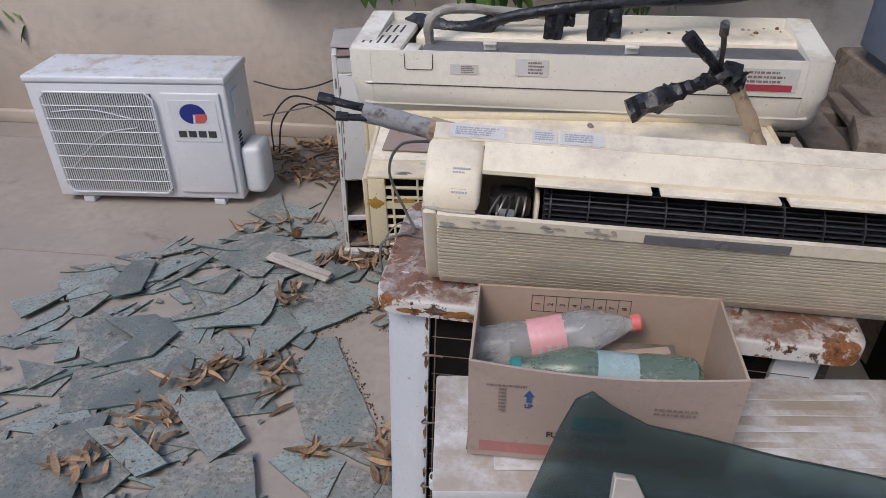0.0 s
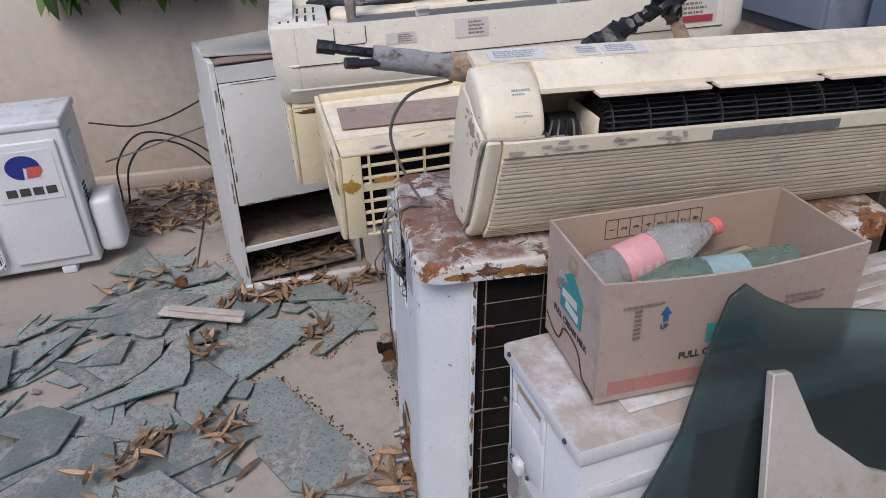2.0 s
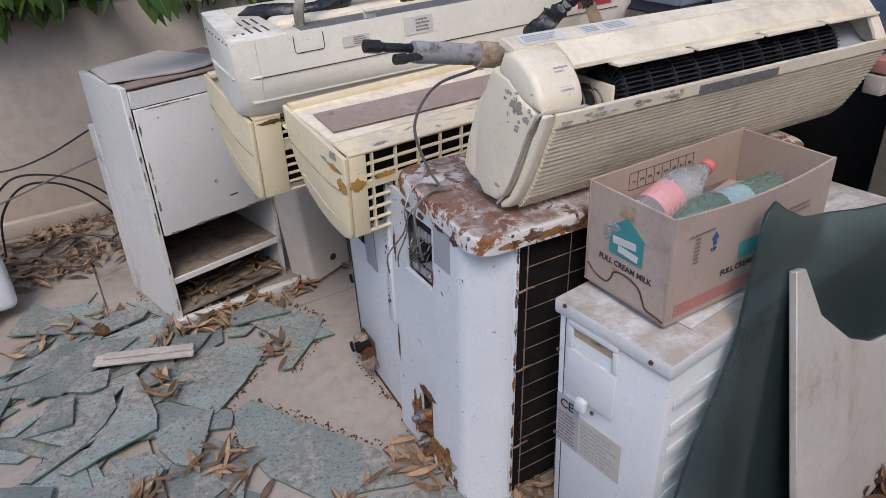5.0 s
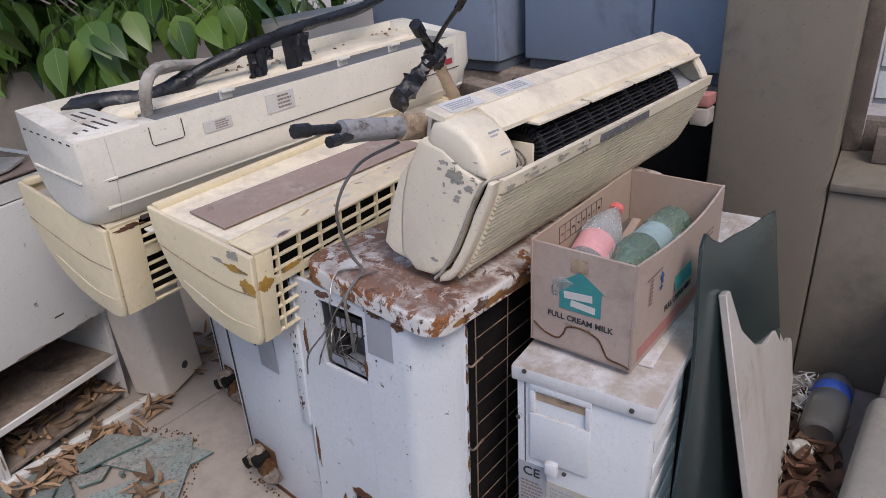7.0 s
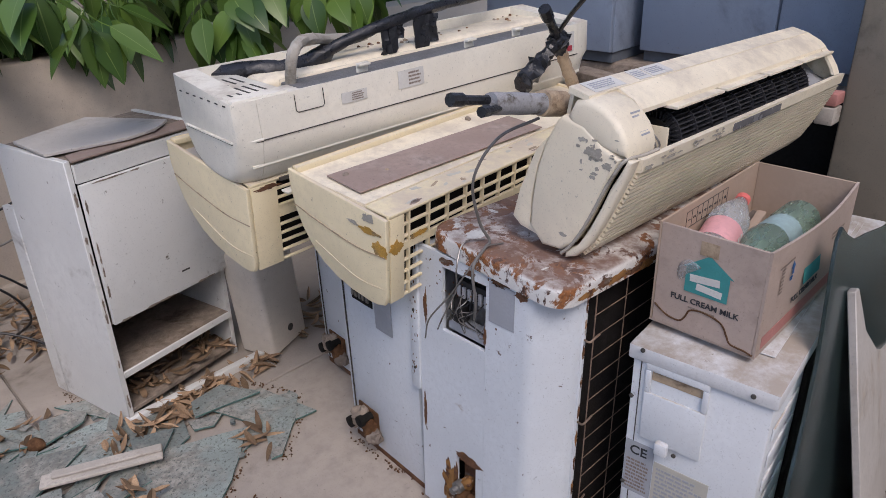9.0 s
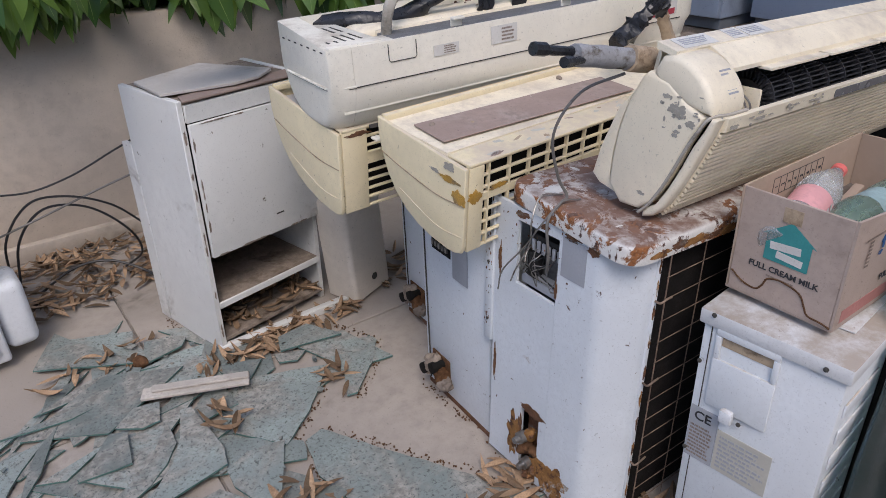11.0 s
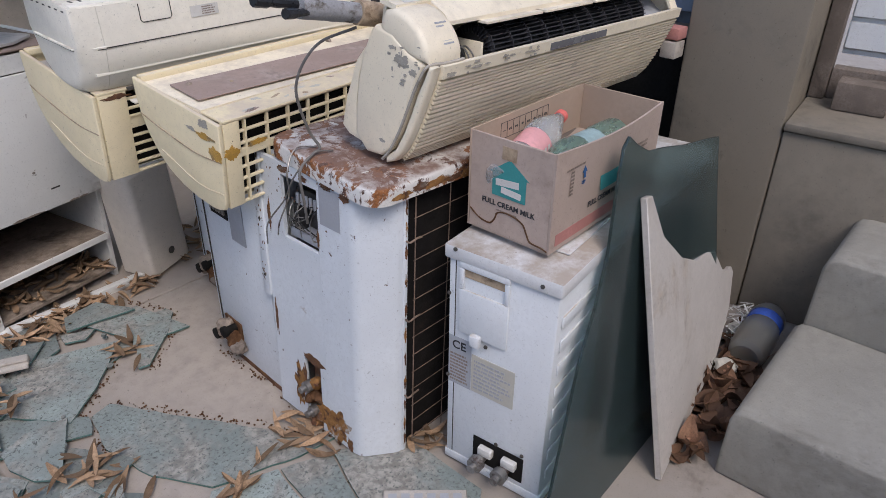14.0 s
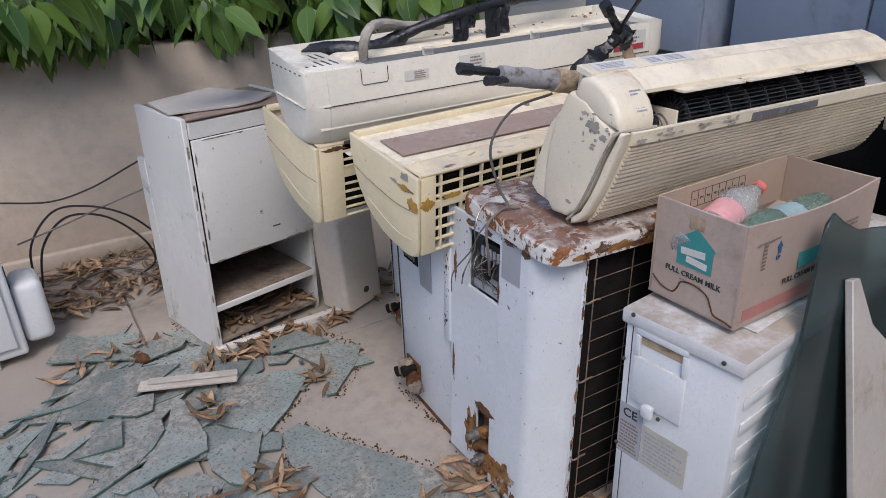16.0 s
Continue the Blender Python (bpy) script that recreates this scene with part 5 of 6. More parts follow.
def duct_box():
    u = thing("plastic_duct_cover", "tall beige plastic duct box standing behind the cabinet", "plastic box", pose(0.112, 2.395, 0.012, 0, -3.5, 14))
    part("body", round_post(-0.01, 0, 0, 0.19, 0.15, 0.40, 0.022, 5, 0.012), M_BEIGE, u)
    part("knockout", lathe([(0.014, 0), (0.014, 0.002), (0.001, 0.0021)], 12), M_SEAM, u, "", pose(0.10, -0.0005, 0.06, 90))


duct_box()


def milk_box():
    b = thing("cardboard_box", "brown cardboard milk carton, open, stained along its foot", "cardboard box", pose(0.126, 0.852, 0.6555, 0, 0, -4.5))
    L, W, H, t = 0.436, 0.213, 0.218, 0.005
    part("bottom", box(0, 0, 0, L, W, 0.004), M_CARD, b)
    def bowed(x0, x1, y, sag, name_label):
        bm = bmesh.new()
        n, rows_ = 16, 6
        for side in (0, t):
            for k in range(n + 1):
                for r in range(rows_ + 1):
                    s, h = k / n, r / rows_
                    bm.verts.new((x0 + (x1 - x0) * s, y + side - sag * math.sin(math.pi * s) * h * h, 0.002 + (H - 0.002) * h - 0.012 * math.sin(math.pi * s) * h * abs(sag) * 45))
        bm.verts.ensure_lookup_table()
        idx = lambda sd, k, r: bm.verts[sd * (n + 1) * (rows_ + 1) + k * (rows_ + 1) + r]
        for k in range(n):
            for r in range(rows_):
                bm.faces.new((idx(0, k, r), idx(0, k + 1, r), idx(0, k + 1, r + 1), idx(0, k, r + 1)))
                bm.faces.new((idx(1, k, r), idx(1, k, r + 1), idx(1, k + 1, r + 1), idx(1, k + 1, r)))
            bm.faces.new((idx(0, k, rows_), idx(0, k + 1, rows_), idx(1, k + 1, rows_), idx(1, k, rows_)))
            bm.faces.new((idx(0, k, 0), idx(1, k, 0), idx(1, k + 1, 0), idx(0, k + 1, 0)))
        for k in (0, n):
            for r in range(rows_):
                bm.faces.new((idx(0, k, r), idx(0, k, r + 1), idx(1, k, r + 1), idx(1, k, r)))
        return bm
    SAG = 0.012
    out = lambda x, z: -0.0014 - SAG * math.sin(math.pi * x / L) * (z / H) ** 2
    fr = part("front_wall", bowed(0, L, 0, SAG, ""), M_CARD, b)
    bk = part("back_wall", box(0, W - t, 0.001, L, W, H, 0.001, 1), M_CARD_IN, b)
    lw = part("end_wall", box(0, t + 0.0005, 0.001, t, W - t - 0.0005, H - 0.001, 0.001, 1), M_CARD, b)
    part("end_wall", box(L - t, t + 0.0005, 0.001, L, W - t - 0.0005, H - 0.001, 0.001, 1), M_CARD_IN, b)
    # print on the end: facing -x
    E = pose(-0.0009, W / 2, 0, 90, 0, -90)
    part("lettering", text_bm("FULL CREAM MILK", 0.0165, 0.0003), M_INK, lw, "", E @ pose(0, 0.068, 0))
    part("lettering", bars(0.06, 0.006, 1, 0.1, 2), M_INK_GREY, lw, "", pose(-0.0003, W / 2 + 0.03, 0.056, 0, 0, -90))
    part("emblem", plate([(-0.042, 0.0), (0.042, 0.0), (0.042, 0.052), (0.05, 0.05), (0.0, 0.085), (-0.05, 0.05), (-0.042, 0.052)], 0, 0.0005), M_TEAL, lw, "teal house-shaped emblem", E @ pose(0, 0.092, 0))
    part("emblem_bar", box(-0.03, 0.03, 0.0006, 0.028, 0.045, 0.0012, 0.0002, 1), M_PAPER, lw, "", E @ pose(0, 0.088, 0, 0, 0, 5))
    part("emblem_bar", box(-0.02, 0.01, 0.0006, 0.03, 0.024, 0.0012, 0.0002, 1), M_PAPER, lw, "", E @ pose(0, 0.090, 0, 0, 0, -4))
    part("tape", box(-0.02, 0.175, 0.0001, 0.015, 0.203, 0.0007), M_CUFF, lw, "old brown tape", E)
    part("stain_line", tube([(-0.0004, 0.205, 0.042), (-0.0004, 0.18, 0.026), (-0.0004, 0.152, 0.022), (-0.0004, 0.14, 0.035), (-0.0004, 0.132, 0.052), (-0.0004, 0.11, 0.058), (-0.0004, 0.085, 0.055), (-0.0004, 0.066, 0.046), (-0.0004, 0.056, 0.028), (-0.0004, 0.046, 0.013), (-0.0004, 0.02, 0.010), (-0.0004, 0.004, 0.006)], 0.0019, 6, 4, 0.3), M_STAINLINE, lw, "brown water-stain line")
    # print on the long front
    part("pink_band", box(0.02, -0.0008, 0.012, L - 0.03, -0.0002, 0.038), M_CARD_PINK, fr, "faded pink band")
    part("lettering", text_bm("FULL CREAM MILK", 0.0165, 0.0003), M_INK, fr, "", pose(0.20, out(0.20, 0.075) - 0.0008, 0.062, 86))
    part("lettering", text_bm("UP", 0.011, 0.0003), M_INK_BLUE, fr, "", pose(0.10, out(0.10, 0.135) - 0.0008, 0.128, 87))
    part("arrow", plate([(-0.004, 0), (0.004, 0), (0.004, 0.012), (0.009, 0.012), (0, 0.026), (-0.009, 0.012), (-0.004, 0.012)], 0, 0.0005), M_INK_BLUE, fr, "", pose(0.10, out(0.10, 0.158) - 0.0008, 0.142, 86))
    part("emblem", plate([(-0.042, 0.0), (0.042, 0.0), (0.042, 0.052), (0.05, 0.05), (0.0, 0.085), (-0.05, 0.05), (-0.042, 0.052)], 0, 0.0005), M_TEAL, fr, "teal house-shaped emblem", pose(0.215, out(0.215, 0.13) - 0.001, 0.088, 84))
    part("print", bars(0.08, 0.018, 2, 0.2, 6), M_INK_GREY, fr, "", pose(0.30, out(0.32, 0.15) - 0.0012, 0.135, -4))
    part("print", bars(0.07, 0.008, 1, 0.2, 7), M_INK_GREY, fr, "", pose(0.03, out(0.08, 0.178) - 0.0006, 0.172))
    part("print", bars(0.012, 0.055, 7, 0.1, 9), M_INK_GREY, fr, "", pose(0.05, out(0.056, 0.165) - 0.0006, 0.115))
    # count table inside the back wall
    x0, z0, cw, ch = 0.10, 0.166, 0.0225, 0.036
    tb = bmesh.new()
    for k in range(9):
        add(tb, box(x0 + k * cw - 0.0005, 0, z0, x0 + k * cw + 0.0005, 0.0006, z0 + ch))
    for z in (z0, z0 + ch):
        add(tb, box(x0, 0, z - 0.0005, x0 + 8 * cw, 0.0006, z + 0.0005))
    tbl = part("count_table", tb, M_INK, bk, "", pose(0, W - t - 0.0008, 0))
    for k in range(8):
        part("number", text_bm(str(k + 1), 0.014), M_INK, bk, "", pose(x0 + (k + 0.5) * cw + 0.005, W - t - 0.0008, z0 + 0.017, 90, 0, 0) @ pose(0, 0, 0, 0, 0, 90))


milk_box()


def bottle(label, m, body, lab, cap, length=0.30, r=0.042):
    b = thing("plastic_bottle", label, "bottle", m, "bottles in the box")
    part("body", lathe([(r * 0.7, 0), (r, 0.012), (r, length * 0.28), (r * 0.93, length * 0.33), (r * 0.93, length * 0.55), (r, length * 0.6), (r * 0.95, length * 0.7), (r * 0.5, length * 0.88), (0.013, length * 0.93), (0.013, length * 0.95)], 20), body, b)
    part("label", lathe([(r * 0.94, length * 0.335), (r * 0.945, length * 0.34), (r * 0.945, length * 0.545), (r * 0.94, length * 0.55)], 20), lab, b)
    part("print", bars(0.03, 0.05, 3, 0.3, 3), M_PAPER, b, "", pose(-0.015, -r * 0.945, length * 0.36))
    part("cap", lathe([(0.0155, length * 0.95), (0.0155, length), (0.012, length + 0.003)], 14), cap, b)


bottle("clear crumpled plastic bottle with pink label and coral cap", pose(0.138, 0.985, 0.778, 0, 0, 4) @ pose(0, 0, 0, 0, 79, 0), M_PET, M_PINK, M_CAP)
bottle("greenish plastic bottle with pale blue label lying in the box", pose(0.52, 0.905, 0.785, 0, 0, 176) @ pose(0, 0, 0, 0, 88, 0), M_PET_GREEN, M_LABEL_PALE, M_TEAL, 0.32, 0.043)
single("wood_offcut", box(0, 0, 0, 0.21, 0.02, 0.03, 0.003), M_CARD_IN, "brown wooden offcut lying in the box", "wood stick", pose(0.28, 0.95, 0.755, 0, -3, 5))
single("wood_offcut", box(0, 0, 0, 0.30, 0.03, 0.012, 0.002), M_WOOD, "dark wooden strip lying in the box", "wood stick", pose(0.20, 1.0, 0.76, 10, -2, -5))
# One near-black rounded block below the bottles and offcuts.
single("box_scraps", box(0.17, 0.87, 0.670, 0.53, 1.0, 0.735, 0.02, 3), M_DARK, "near-black block filling the bottom of the box", "scrap", pose(0, 0.02, 0))


def sheets():
    # leaning sheets, drawn flat in x and height, then tipped back
    gl = [(0.0, 0.0), (0.10, 0.19), (0.22, 0.44), (0.29, 0.545), (0.34, 0.64), (0.385, 0.80), (0.405, 0.855), (0.43, 0.872), (0.465, 0.845), (0.52, 0.815), (0.60, 0.80), (0.72, 0.772), (0.86, 0.748), (0.925, 0.735), (0.94, 0.60), (0.985, 0.32), (1.0, 0.0)]
    single("glass_sheet", plate(gl, 0, 0.007, 0.001), M_GLASS, "broken sheet of green tinted glass leaning on the outdoor unit", "glass sheet", pose(-0.12, 0.704, 0.004, 82.3, 0, -3.2))
    wh = [(0.0, 0.0), (0.50, 0.05), (0.66, 0.14), (0.715, 0.235), (0.70, 0.262), (0.66, 0.268), (0.60, 0.30), (0.53, 0.39), (0.46, 0.42), (0.36, 0.44), (0.25, 0.50), (0.13, 0.61), (0.075, 0.73), (0.04, 0.737)]
    single("broken_board", plate(wh, 0, 0.016, 0.002), M_MARBLE, "broken pale stone board leaning on the glass sheet", "broken board", pose(0.328, 0.598, 0.004, 77, 0, 3))


sheets()


# ---- loose pipes, wires, planks ----
def elbow_pipe():
    p = thing("taped_pipe_elbow", "black-taped refrigerant pipe elbow with tan wrapping, sticking up", "pipe", pose(0, 0, 0))
    part("wrapped_foot", tube([(0.86, 1.66, 0.87), (0.81, 1.675, 0.96), (0.765, 1.68, 1.04)], 0.018, 12, 6, 0.4), M_CUFF, p)
    part("elbow", tube([(0.775, 1.682, 1.03), (0.74, 1.672, 1.068), (0.685, 1.655, 1.055), (0.60, 1.645, 1.025), (0.505, 1.636, 0.985)], lambda s: 0.021 + 0.006 * math.sin(s * 9), 10, 8, 0.9), M_TAPE, p)
    part("pipe_end", tube([(0.72, 1.665, 1.07), (0.675, 1.652, 1.115), (0.638, 1.644, 1.142)], 0.013, 8, 5, 0.3), M_TAPE, p)
    part("pipe_nut", tube([(0.645, 1.645, 1.137), (0.619, 1.642, 1.165)], 0.0175, 8, 2), M_TAPE, p)
    part("thin_pipe", tube([(0.715, 1.665, 1.075), (0.69, 1.60, 1.145), (0.655, 1.52, 1.215)], 0.0065, 7), M_TAPE, p)
    part("pipe_nut", tube([(0.661, 1.535, 1.20), (0.650, 1.508, 1.228)], 0.0105, 8, 2), M_TAPE, p)


elbow_pipe()


def cable(name, pts, r, m, label, n=8):
    single(name, tube(pts, r, 6, n), m, label, "cable")


cable("grey_flex", [(0.05, 1.28, 1.06), (-0.02, 1.325, 1.03), (-0.05, 1.36, 0.95), (-0.02, 1.37, 0.85), (0.0, 1.36, 0.803), (-0.03, 1.35, 0.80), (-0.075, 1.345, 0.775), (-0.075, 1.34, 0.70), (-0.055, 1.36, 0.64)], 0.0032, M_CABLE_GREY, "grey flex hanging from the ribbed unit over the rusted lid")
cable("thin_wire", [(0.01, 1.38, 0.797), (-0.035, 1.40, 0.80), (-0.072, 1.39, 0.76), (-0.065, 1.40, 0.70), (-0.075, 1.43, 0.63), (-0.06, 1.46, 0.58)], 0.0018, M_METAL, "thin bare wire tangled over the rusted lid")
cable("thin_wire", [(0.02, 1.34, 0.795), (-0.03, 1.35, 0.80), (-0.08, 1.36, 0.76), (-0.07, 1.41, 0.69), (-0.085, 1.46, 0.62), (-0.07, 1.49, 0.55)], 0.0018, M_CABLE_GREY, "thin grey wire tangled over the rusted lid")
cable("black_cable", [(-0.88, 3.10, 0.53), (-0.72, 3.08, 0.50), (-0.58, 3.04, 0.53), (-0.44, 2.98, 0.60), (-0.38, 2.93, 0.64)], 0.0038, M_CABLE, "black cable strung between the outdoor unit and the cabinet")
cable("black_cable", [(-0.84, 3.12, 0.17), (-0.82, 3.10, 0.34), (-0.72, 3.08, 0.46), (-0.60, 3.05, 0.46), (-0.48, 3.02, 0.40), (-0.39, 3.0, 0.30)], 0.0042, M_CABLE, "black cable looping from the valve cover")
cable("black_cable", [(-0.82, 3.14, 0.15), (-0.78, 3.12, 0.32), (-0.68, 3.10, 0.42), (-0.55, 3.06, 0.40), (-0.44, 3.05, 0.28), (-0.40, 3.10, 0.15), (-0.45, 3.2, 0.06)], 0.0045, M_CABLE, "black cable looping from the valve cover")
cable("black_cable", [(-0.86, 3.10, 0.36), (-0.70, 3.08, 0.40), (-0.55, 3.04, 0.45), (-0.40, 2.99, 0.50)], 0.004, M_CABLE_GREY, "grey cable strung between the outdoor unit and the cabinet")
cable("black_cable", [(-0.75, 3.30, 0.02), (-0.62, 3.27, 0.09), (-0.50, 3.22, 0.10), (-0.40, 3.14, 0.05), (-0.37, 3.05, 0.02)], 0.005, M_CABLE, "black cable lying on dry leaves")


def plank_stack():
    w = thing("plank_stand", "weathered grey planks on rough posts beside the cabinets", "wooden planks", pose(1.04, 1.36, 0, 0, 0, -6))
    for k, (x, yaw, z) in enumerate(((0.0, 2, 0.765), (0.145, -3, 0.768), (0.255, 5, 0.79))):
        part("plank", box(x, 0.02 * k, z, x + 0.12, 0.98, z + 0.022, 0.003, 1), M_WOOD, w, "", pose(0, 0, 0, 0, 0, yaw * 0.5))
    # Added sheet: the dark void under the planks is painted as near-black.
    part("side_board", box(0.37, -0.32, 0, 0.385, 0.98, 0.83, 0.002, 1), M_DARK, w, "near-black sheet standing in for the shade under the planks")
    for y in (0.12, 0.85):
        part("beam", box(0.0, y, 0.715, 0.36, y + 0.05, 0.764, 0.004, 1), M_WOOD, w)
        for x in (0.01, 0.30):
            part("post", box(x, y, 0, x + 0.05, y + 0.05, 0.7145, 0.003, 1), M_WOOD, w)


plank_stack()
single("brick", box(0, 0, 0, 0.20, 0.09, 0.055, 0.006), M_CAB_RAW, "dusty brown brick lying on the planks", "brick", pose(1.22, 1.70, 0.815, 0, 0, 70))
single("wall_bracket", box(0, 0, 0, 0.06, 0.05, 0.05, 0.004), M_WOOD_PALE, "pale block wedged by the wall", "block", pose(1.15, 1.01, 0.815, 0, 0, -6))
single("wall_bracket", box(0, 0, 0, 0.06, 0.05, 0.035, 0.004), M_CARD_PINK, "reddish block wedged by the wall", "block", pose(1.155, 1.01, 0.87, 0, 0, -6))


# ---- broken glass on the floor ----
REGION = [(-1.52, 2.2), (-1.25, 2.46), (-0.95, 2.58), (-0.70, 2.82), (-0.44, 2.66), (-0.36, 2.42), (0.06, 2.2), (-0.16, 1.99), (-0.32, 1.93), (-0.13, 1.38), (-0.07, 1.25), (0.02, 0.98), (-0.05, 0.7), (-0.4, 0.55), (-1.3, 0.6), (-1.75, 1.3)]


def inside(x, y, poly):
    hit = False
    for (x0, y0), (x1, y1) in zip(poly, poly[1:] + poly[:1]):
        if (y0 > y) != (y1 > y) and x < (x1 - x0) * (y - y0) / (y1 - y0) + x0:
            hit = not hit
    return hit


def shard_outline(rnd, a, b, corners):
    """A sharp-cornered uneven piece about 2a long and 2b wide, one edge sometimes curved."""
    ang = sorted((k + rnd.uniform(-0.32, 0.32)) * 2 * math.pi / corners for k in range(corners))
    pts = [Vector((a * rnd.uniform(0.8, 1.1) * math.cos(t), b * rnd.uniform(0.75, 1.1) * math.sin(t))) for t in ang]
    out = []
    bow = rnd.randrange(corners) if rnd.random() < 0.55 else -1
    for k, p in enumerate(pts):
        out.append(tuple(p))
        q = pts[(k + 1) % corners]
        if k == bow:
            nrm = Vector((q.y - p.y, p.x - q.x)).normalized()
            h = (q - p).length * rnd.uniform(-0.16, 0.14)
            for s in (0.2, 0.4, 0.6, 0.8):
                out.append(tuple(p.lerp(q, s) + nrm * h * math.sin(math.pi * s)))
        else:
            for s in (0.35, 0.7):
                out.append(tuple(p.lerp(q, s) + Vector((rnd.uniform(-1, 1), rnd.uniform(-1, 1))) * 0.012 * (q - p).length))
    return out


def broken_glass():
    rnd, laid = random.Random(11), []
    SHARD = "flat dusty green glass shard lying on the concrete floor"

    def lay(x, y, a, b, yaw, corners=5, flat=False):
        level = max([l for X, Y, R, l in laid if math.hypot(X - x, Y - y) < 0.75 * (R + min(a, b))] + [-1]) + 1
        level = min(level, 3)
        laid.append((x, y, min(a, b), level))
        bm = plate(shard_outline(rnd, a, b, corners), 0, 0.0058)
        for f in bm.faces:
            f.normal_update()
            f.material_index = 0 if abs(f.normal.z) > 0.5 else 1
        tilt = 0.0 if flat else min(4.2, 0.6 + level * 0.65)
        rx, ry = rnd.uniform(-tilt, tilt), rnd.uniform(-tilt, tilt)
        lift = 0.0015 + 0.00035 * (len(laid) % 11) + level * 0.0048 + 0.5 * (abs(math.sin(radians(rx))) * b + abs(math.sin(radians(ry))) * a)
        label = SHARD if a > 0.11 else "small dusty green glass splinter on the floor"
        single("glass_shard", bm, [M_SHARD, M_SHARD_EDGE], label, "glass shard", pose(x, y, lift, rx, ry, yaw), "broken glass shards")

    def pane(pts, z=0.004, rx=0.0, ry=0.0, words="large dusty piece of green glass lying flat among the shards"):
        """A large piece by its corners on the floor; edges a little uneven."""
        cx, cy = sum(p[0] for p in pts) / len(pts), sum(p[1] for p in pts) / len(pts)
        out = []
        for (x0, y0), (x1, y1) in zip(pts, pts[1:] + pts[:1]):
            d = math.hypot(x1 - x0, y1 - y0)
            out.append((x0 - cx, y0 - cy))
            for k in range(1, max(2, int(d / 0.035))):
                q = k / max(2, int(d / 0.035))
                out.append((x0 + (x1 - x0) * q - cx + rnd.uniform(-1, 1) * 0.0022, y0 + (y1 - y0) * q - cy + rnd.uniform(-1, 1) * 0.0022))
        bm = plate(out, 0, 0.0062)
        for f in bm.faces:
            f.normal_update()
            f.material_index = 0 if abs(f.normal.z) > 0.5 else 1
        single("glass_shard", bm, [M_SHARD, M_SHARD_EDGE], words, "glass shard", pose(cx, cy, z, rx, ry), "broken glass shards")

    pane([(-0.41, 1.91), (-0.35, 1.92), (-0.23, 1.66), (-0.09, 1.38), (-0.06, 1.33), (-0.16, 1.355), (-0.36, 1.45), (-0.43, 1.60), (-0.45, 1.77)], 0.003, words="large dusty pane of green glass lying flat on the floor")
    pane([(-0.10, 1.30), (0.05, 1.11), (0.03, 0.92), (-0.08, 0.86), (-0.17, 1.14)], 0.009, 0.4, -0.4)
    pane([(-0.22, 1.36), (-0.105, 1.30), (-0.175, 1.14), (-0.26, 1.20)], 0.004)
    pane([(-0.37, 1.44), (-0.225, 1.365), (-0.265, 1.21), (-0.45, 1.36)], 0.004)
    pane([(-0.16, 2.26), (0.02, 2.19), (0.02, 2.16), (-0.06, 2.07), (-0.19, 1.97), (-0.22, 1.98), (-0.17, 2.07), (-0.15, 2.18)], 0.010, -1.0, 1.0)
    pane([(-0.23, 2.38), (-0.12, 2.38), (-0.06, 2.25), (-0.26, 2.31)], 0.026, 3, -2)
    pane([(-0.28, 2.32), (-0.19, 2.27), (-0.24, 2.24), (-0.29, 2.27)], 0.012)
    pane([(-0.39, 2.26), (-0.18, 2.15), (-0.34, 2.0), (-0.46, 1.92), (-0.50, 1.99), (-0.55, 2.07), (-0.50, 2.20)], 0.014)
    pane([(-0.52, 2.53), (-0.44, 2.44), (-0.49, 2.32), (-0.63, 2.36), (-0.70, 2.42), (-0.60, 2.51)], 0.020, 0.5)
    pane([(-0.58, 2.67), (-0.49, 2.65), (-0.46, 2.61), (-0.49, 2.57), (-0.62, 2.55)], 0.024, 2, 2)
    pane([(-0.63, 1.94), (-0.56, 1.96), (-0.46, 1.93), (-0.52, 1.83), (-0.58, 1.74), (-0.62, 1.79), (-0.64, 1.87)], 0.025, 0.8, -0.8)
    pane([(-0.60, 2.23), (-0.60, 2.12), (-0.60, 2.01), (-0.62, 1.95), (-0.74, 1.94), (-0.86, 1.925), (-0.88, 1.95), (-0.80, 1.99), (-0.73, 2.05), (-0.68, 2.12), (-0.63, 2.24)], 0.032, 1.0, -1.0)
    pane([(-0.68, 2.22), (-0.69, 2.12), (-0.74, 2.06), (-0.80, 2.015), (-0.95, 1.96), (-0.97, 1.98), (-0.86, 2.05), (-0.77, 2.10), (-0.72, 2.17)], 0.030, -1.0, -1.5)
    pane([(-0.82, 2.27), (-0.78, 2.24), (-0.81, 2.12), (-0.94, 2.15), (-0.89, 2.20)], 0.040, 2, -2)
    pane([(-0.80, 2.29), (-0.73, 2.34), (-0.66, 2.32), (-0.69, 2.24), (-0.74, 2.24)], 0.036, 2, 1)
    pane([(-0.75, 1.93), (-0.66, 1.84), (-0.65, 1.79), (-0.72, 1.73), (-0.86, 1.83), (-0.79, 1.86)], 0.020, -0.6)
    pane([(-0.44, 2.37), (-0.33, 2.31), (-0.41, 2.24), (-0.47, 2.29)], 0.026, 2, 0)
    pane([(-1.44, 2.16), (-1.29, 2.25), (-1.23, 2.21), (-1.31, 1.99), (-1.36, 2.01)], 0.016, 1.5, 0)
    pane([(-1.26, 2.35), (-1.16, 2.35), (-1.14, 2.14), (-1.23, 2.10), (-1.29, 2.15)], 0.026, 0, -2)
    pane([(-1.32, 1.84), (-1.26, 1.91), (-1.23, 1.78), (-1.29, 1.75)], 0.008)
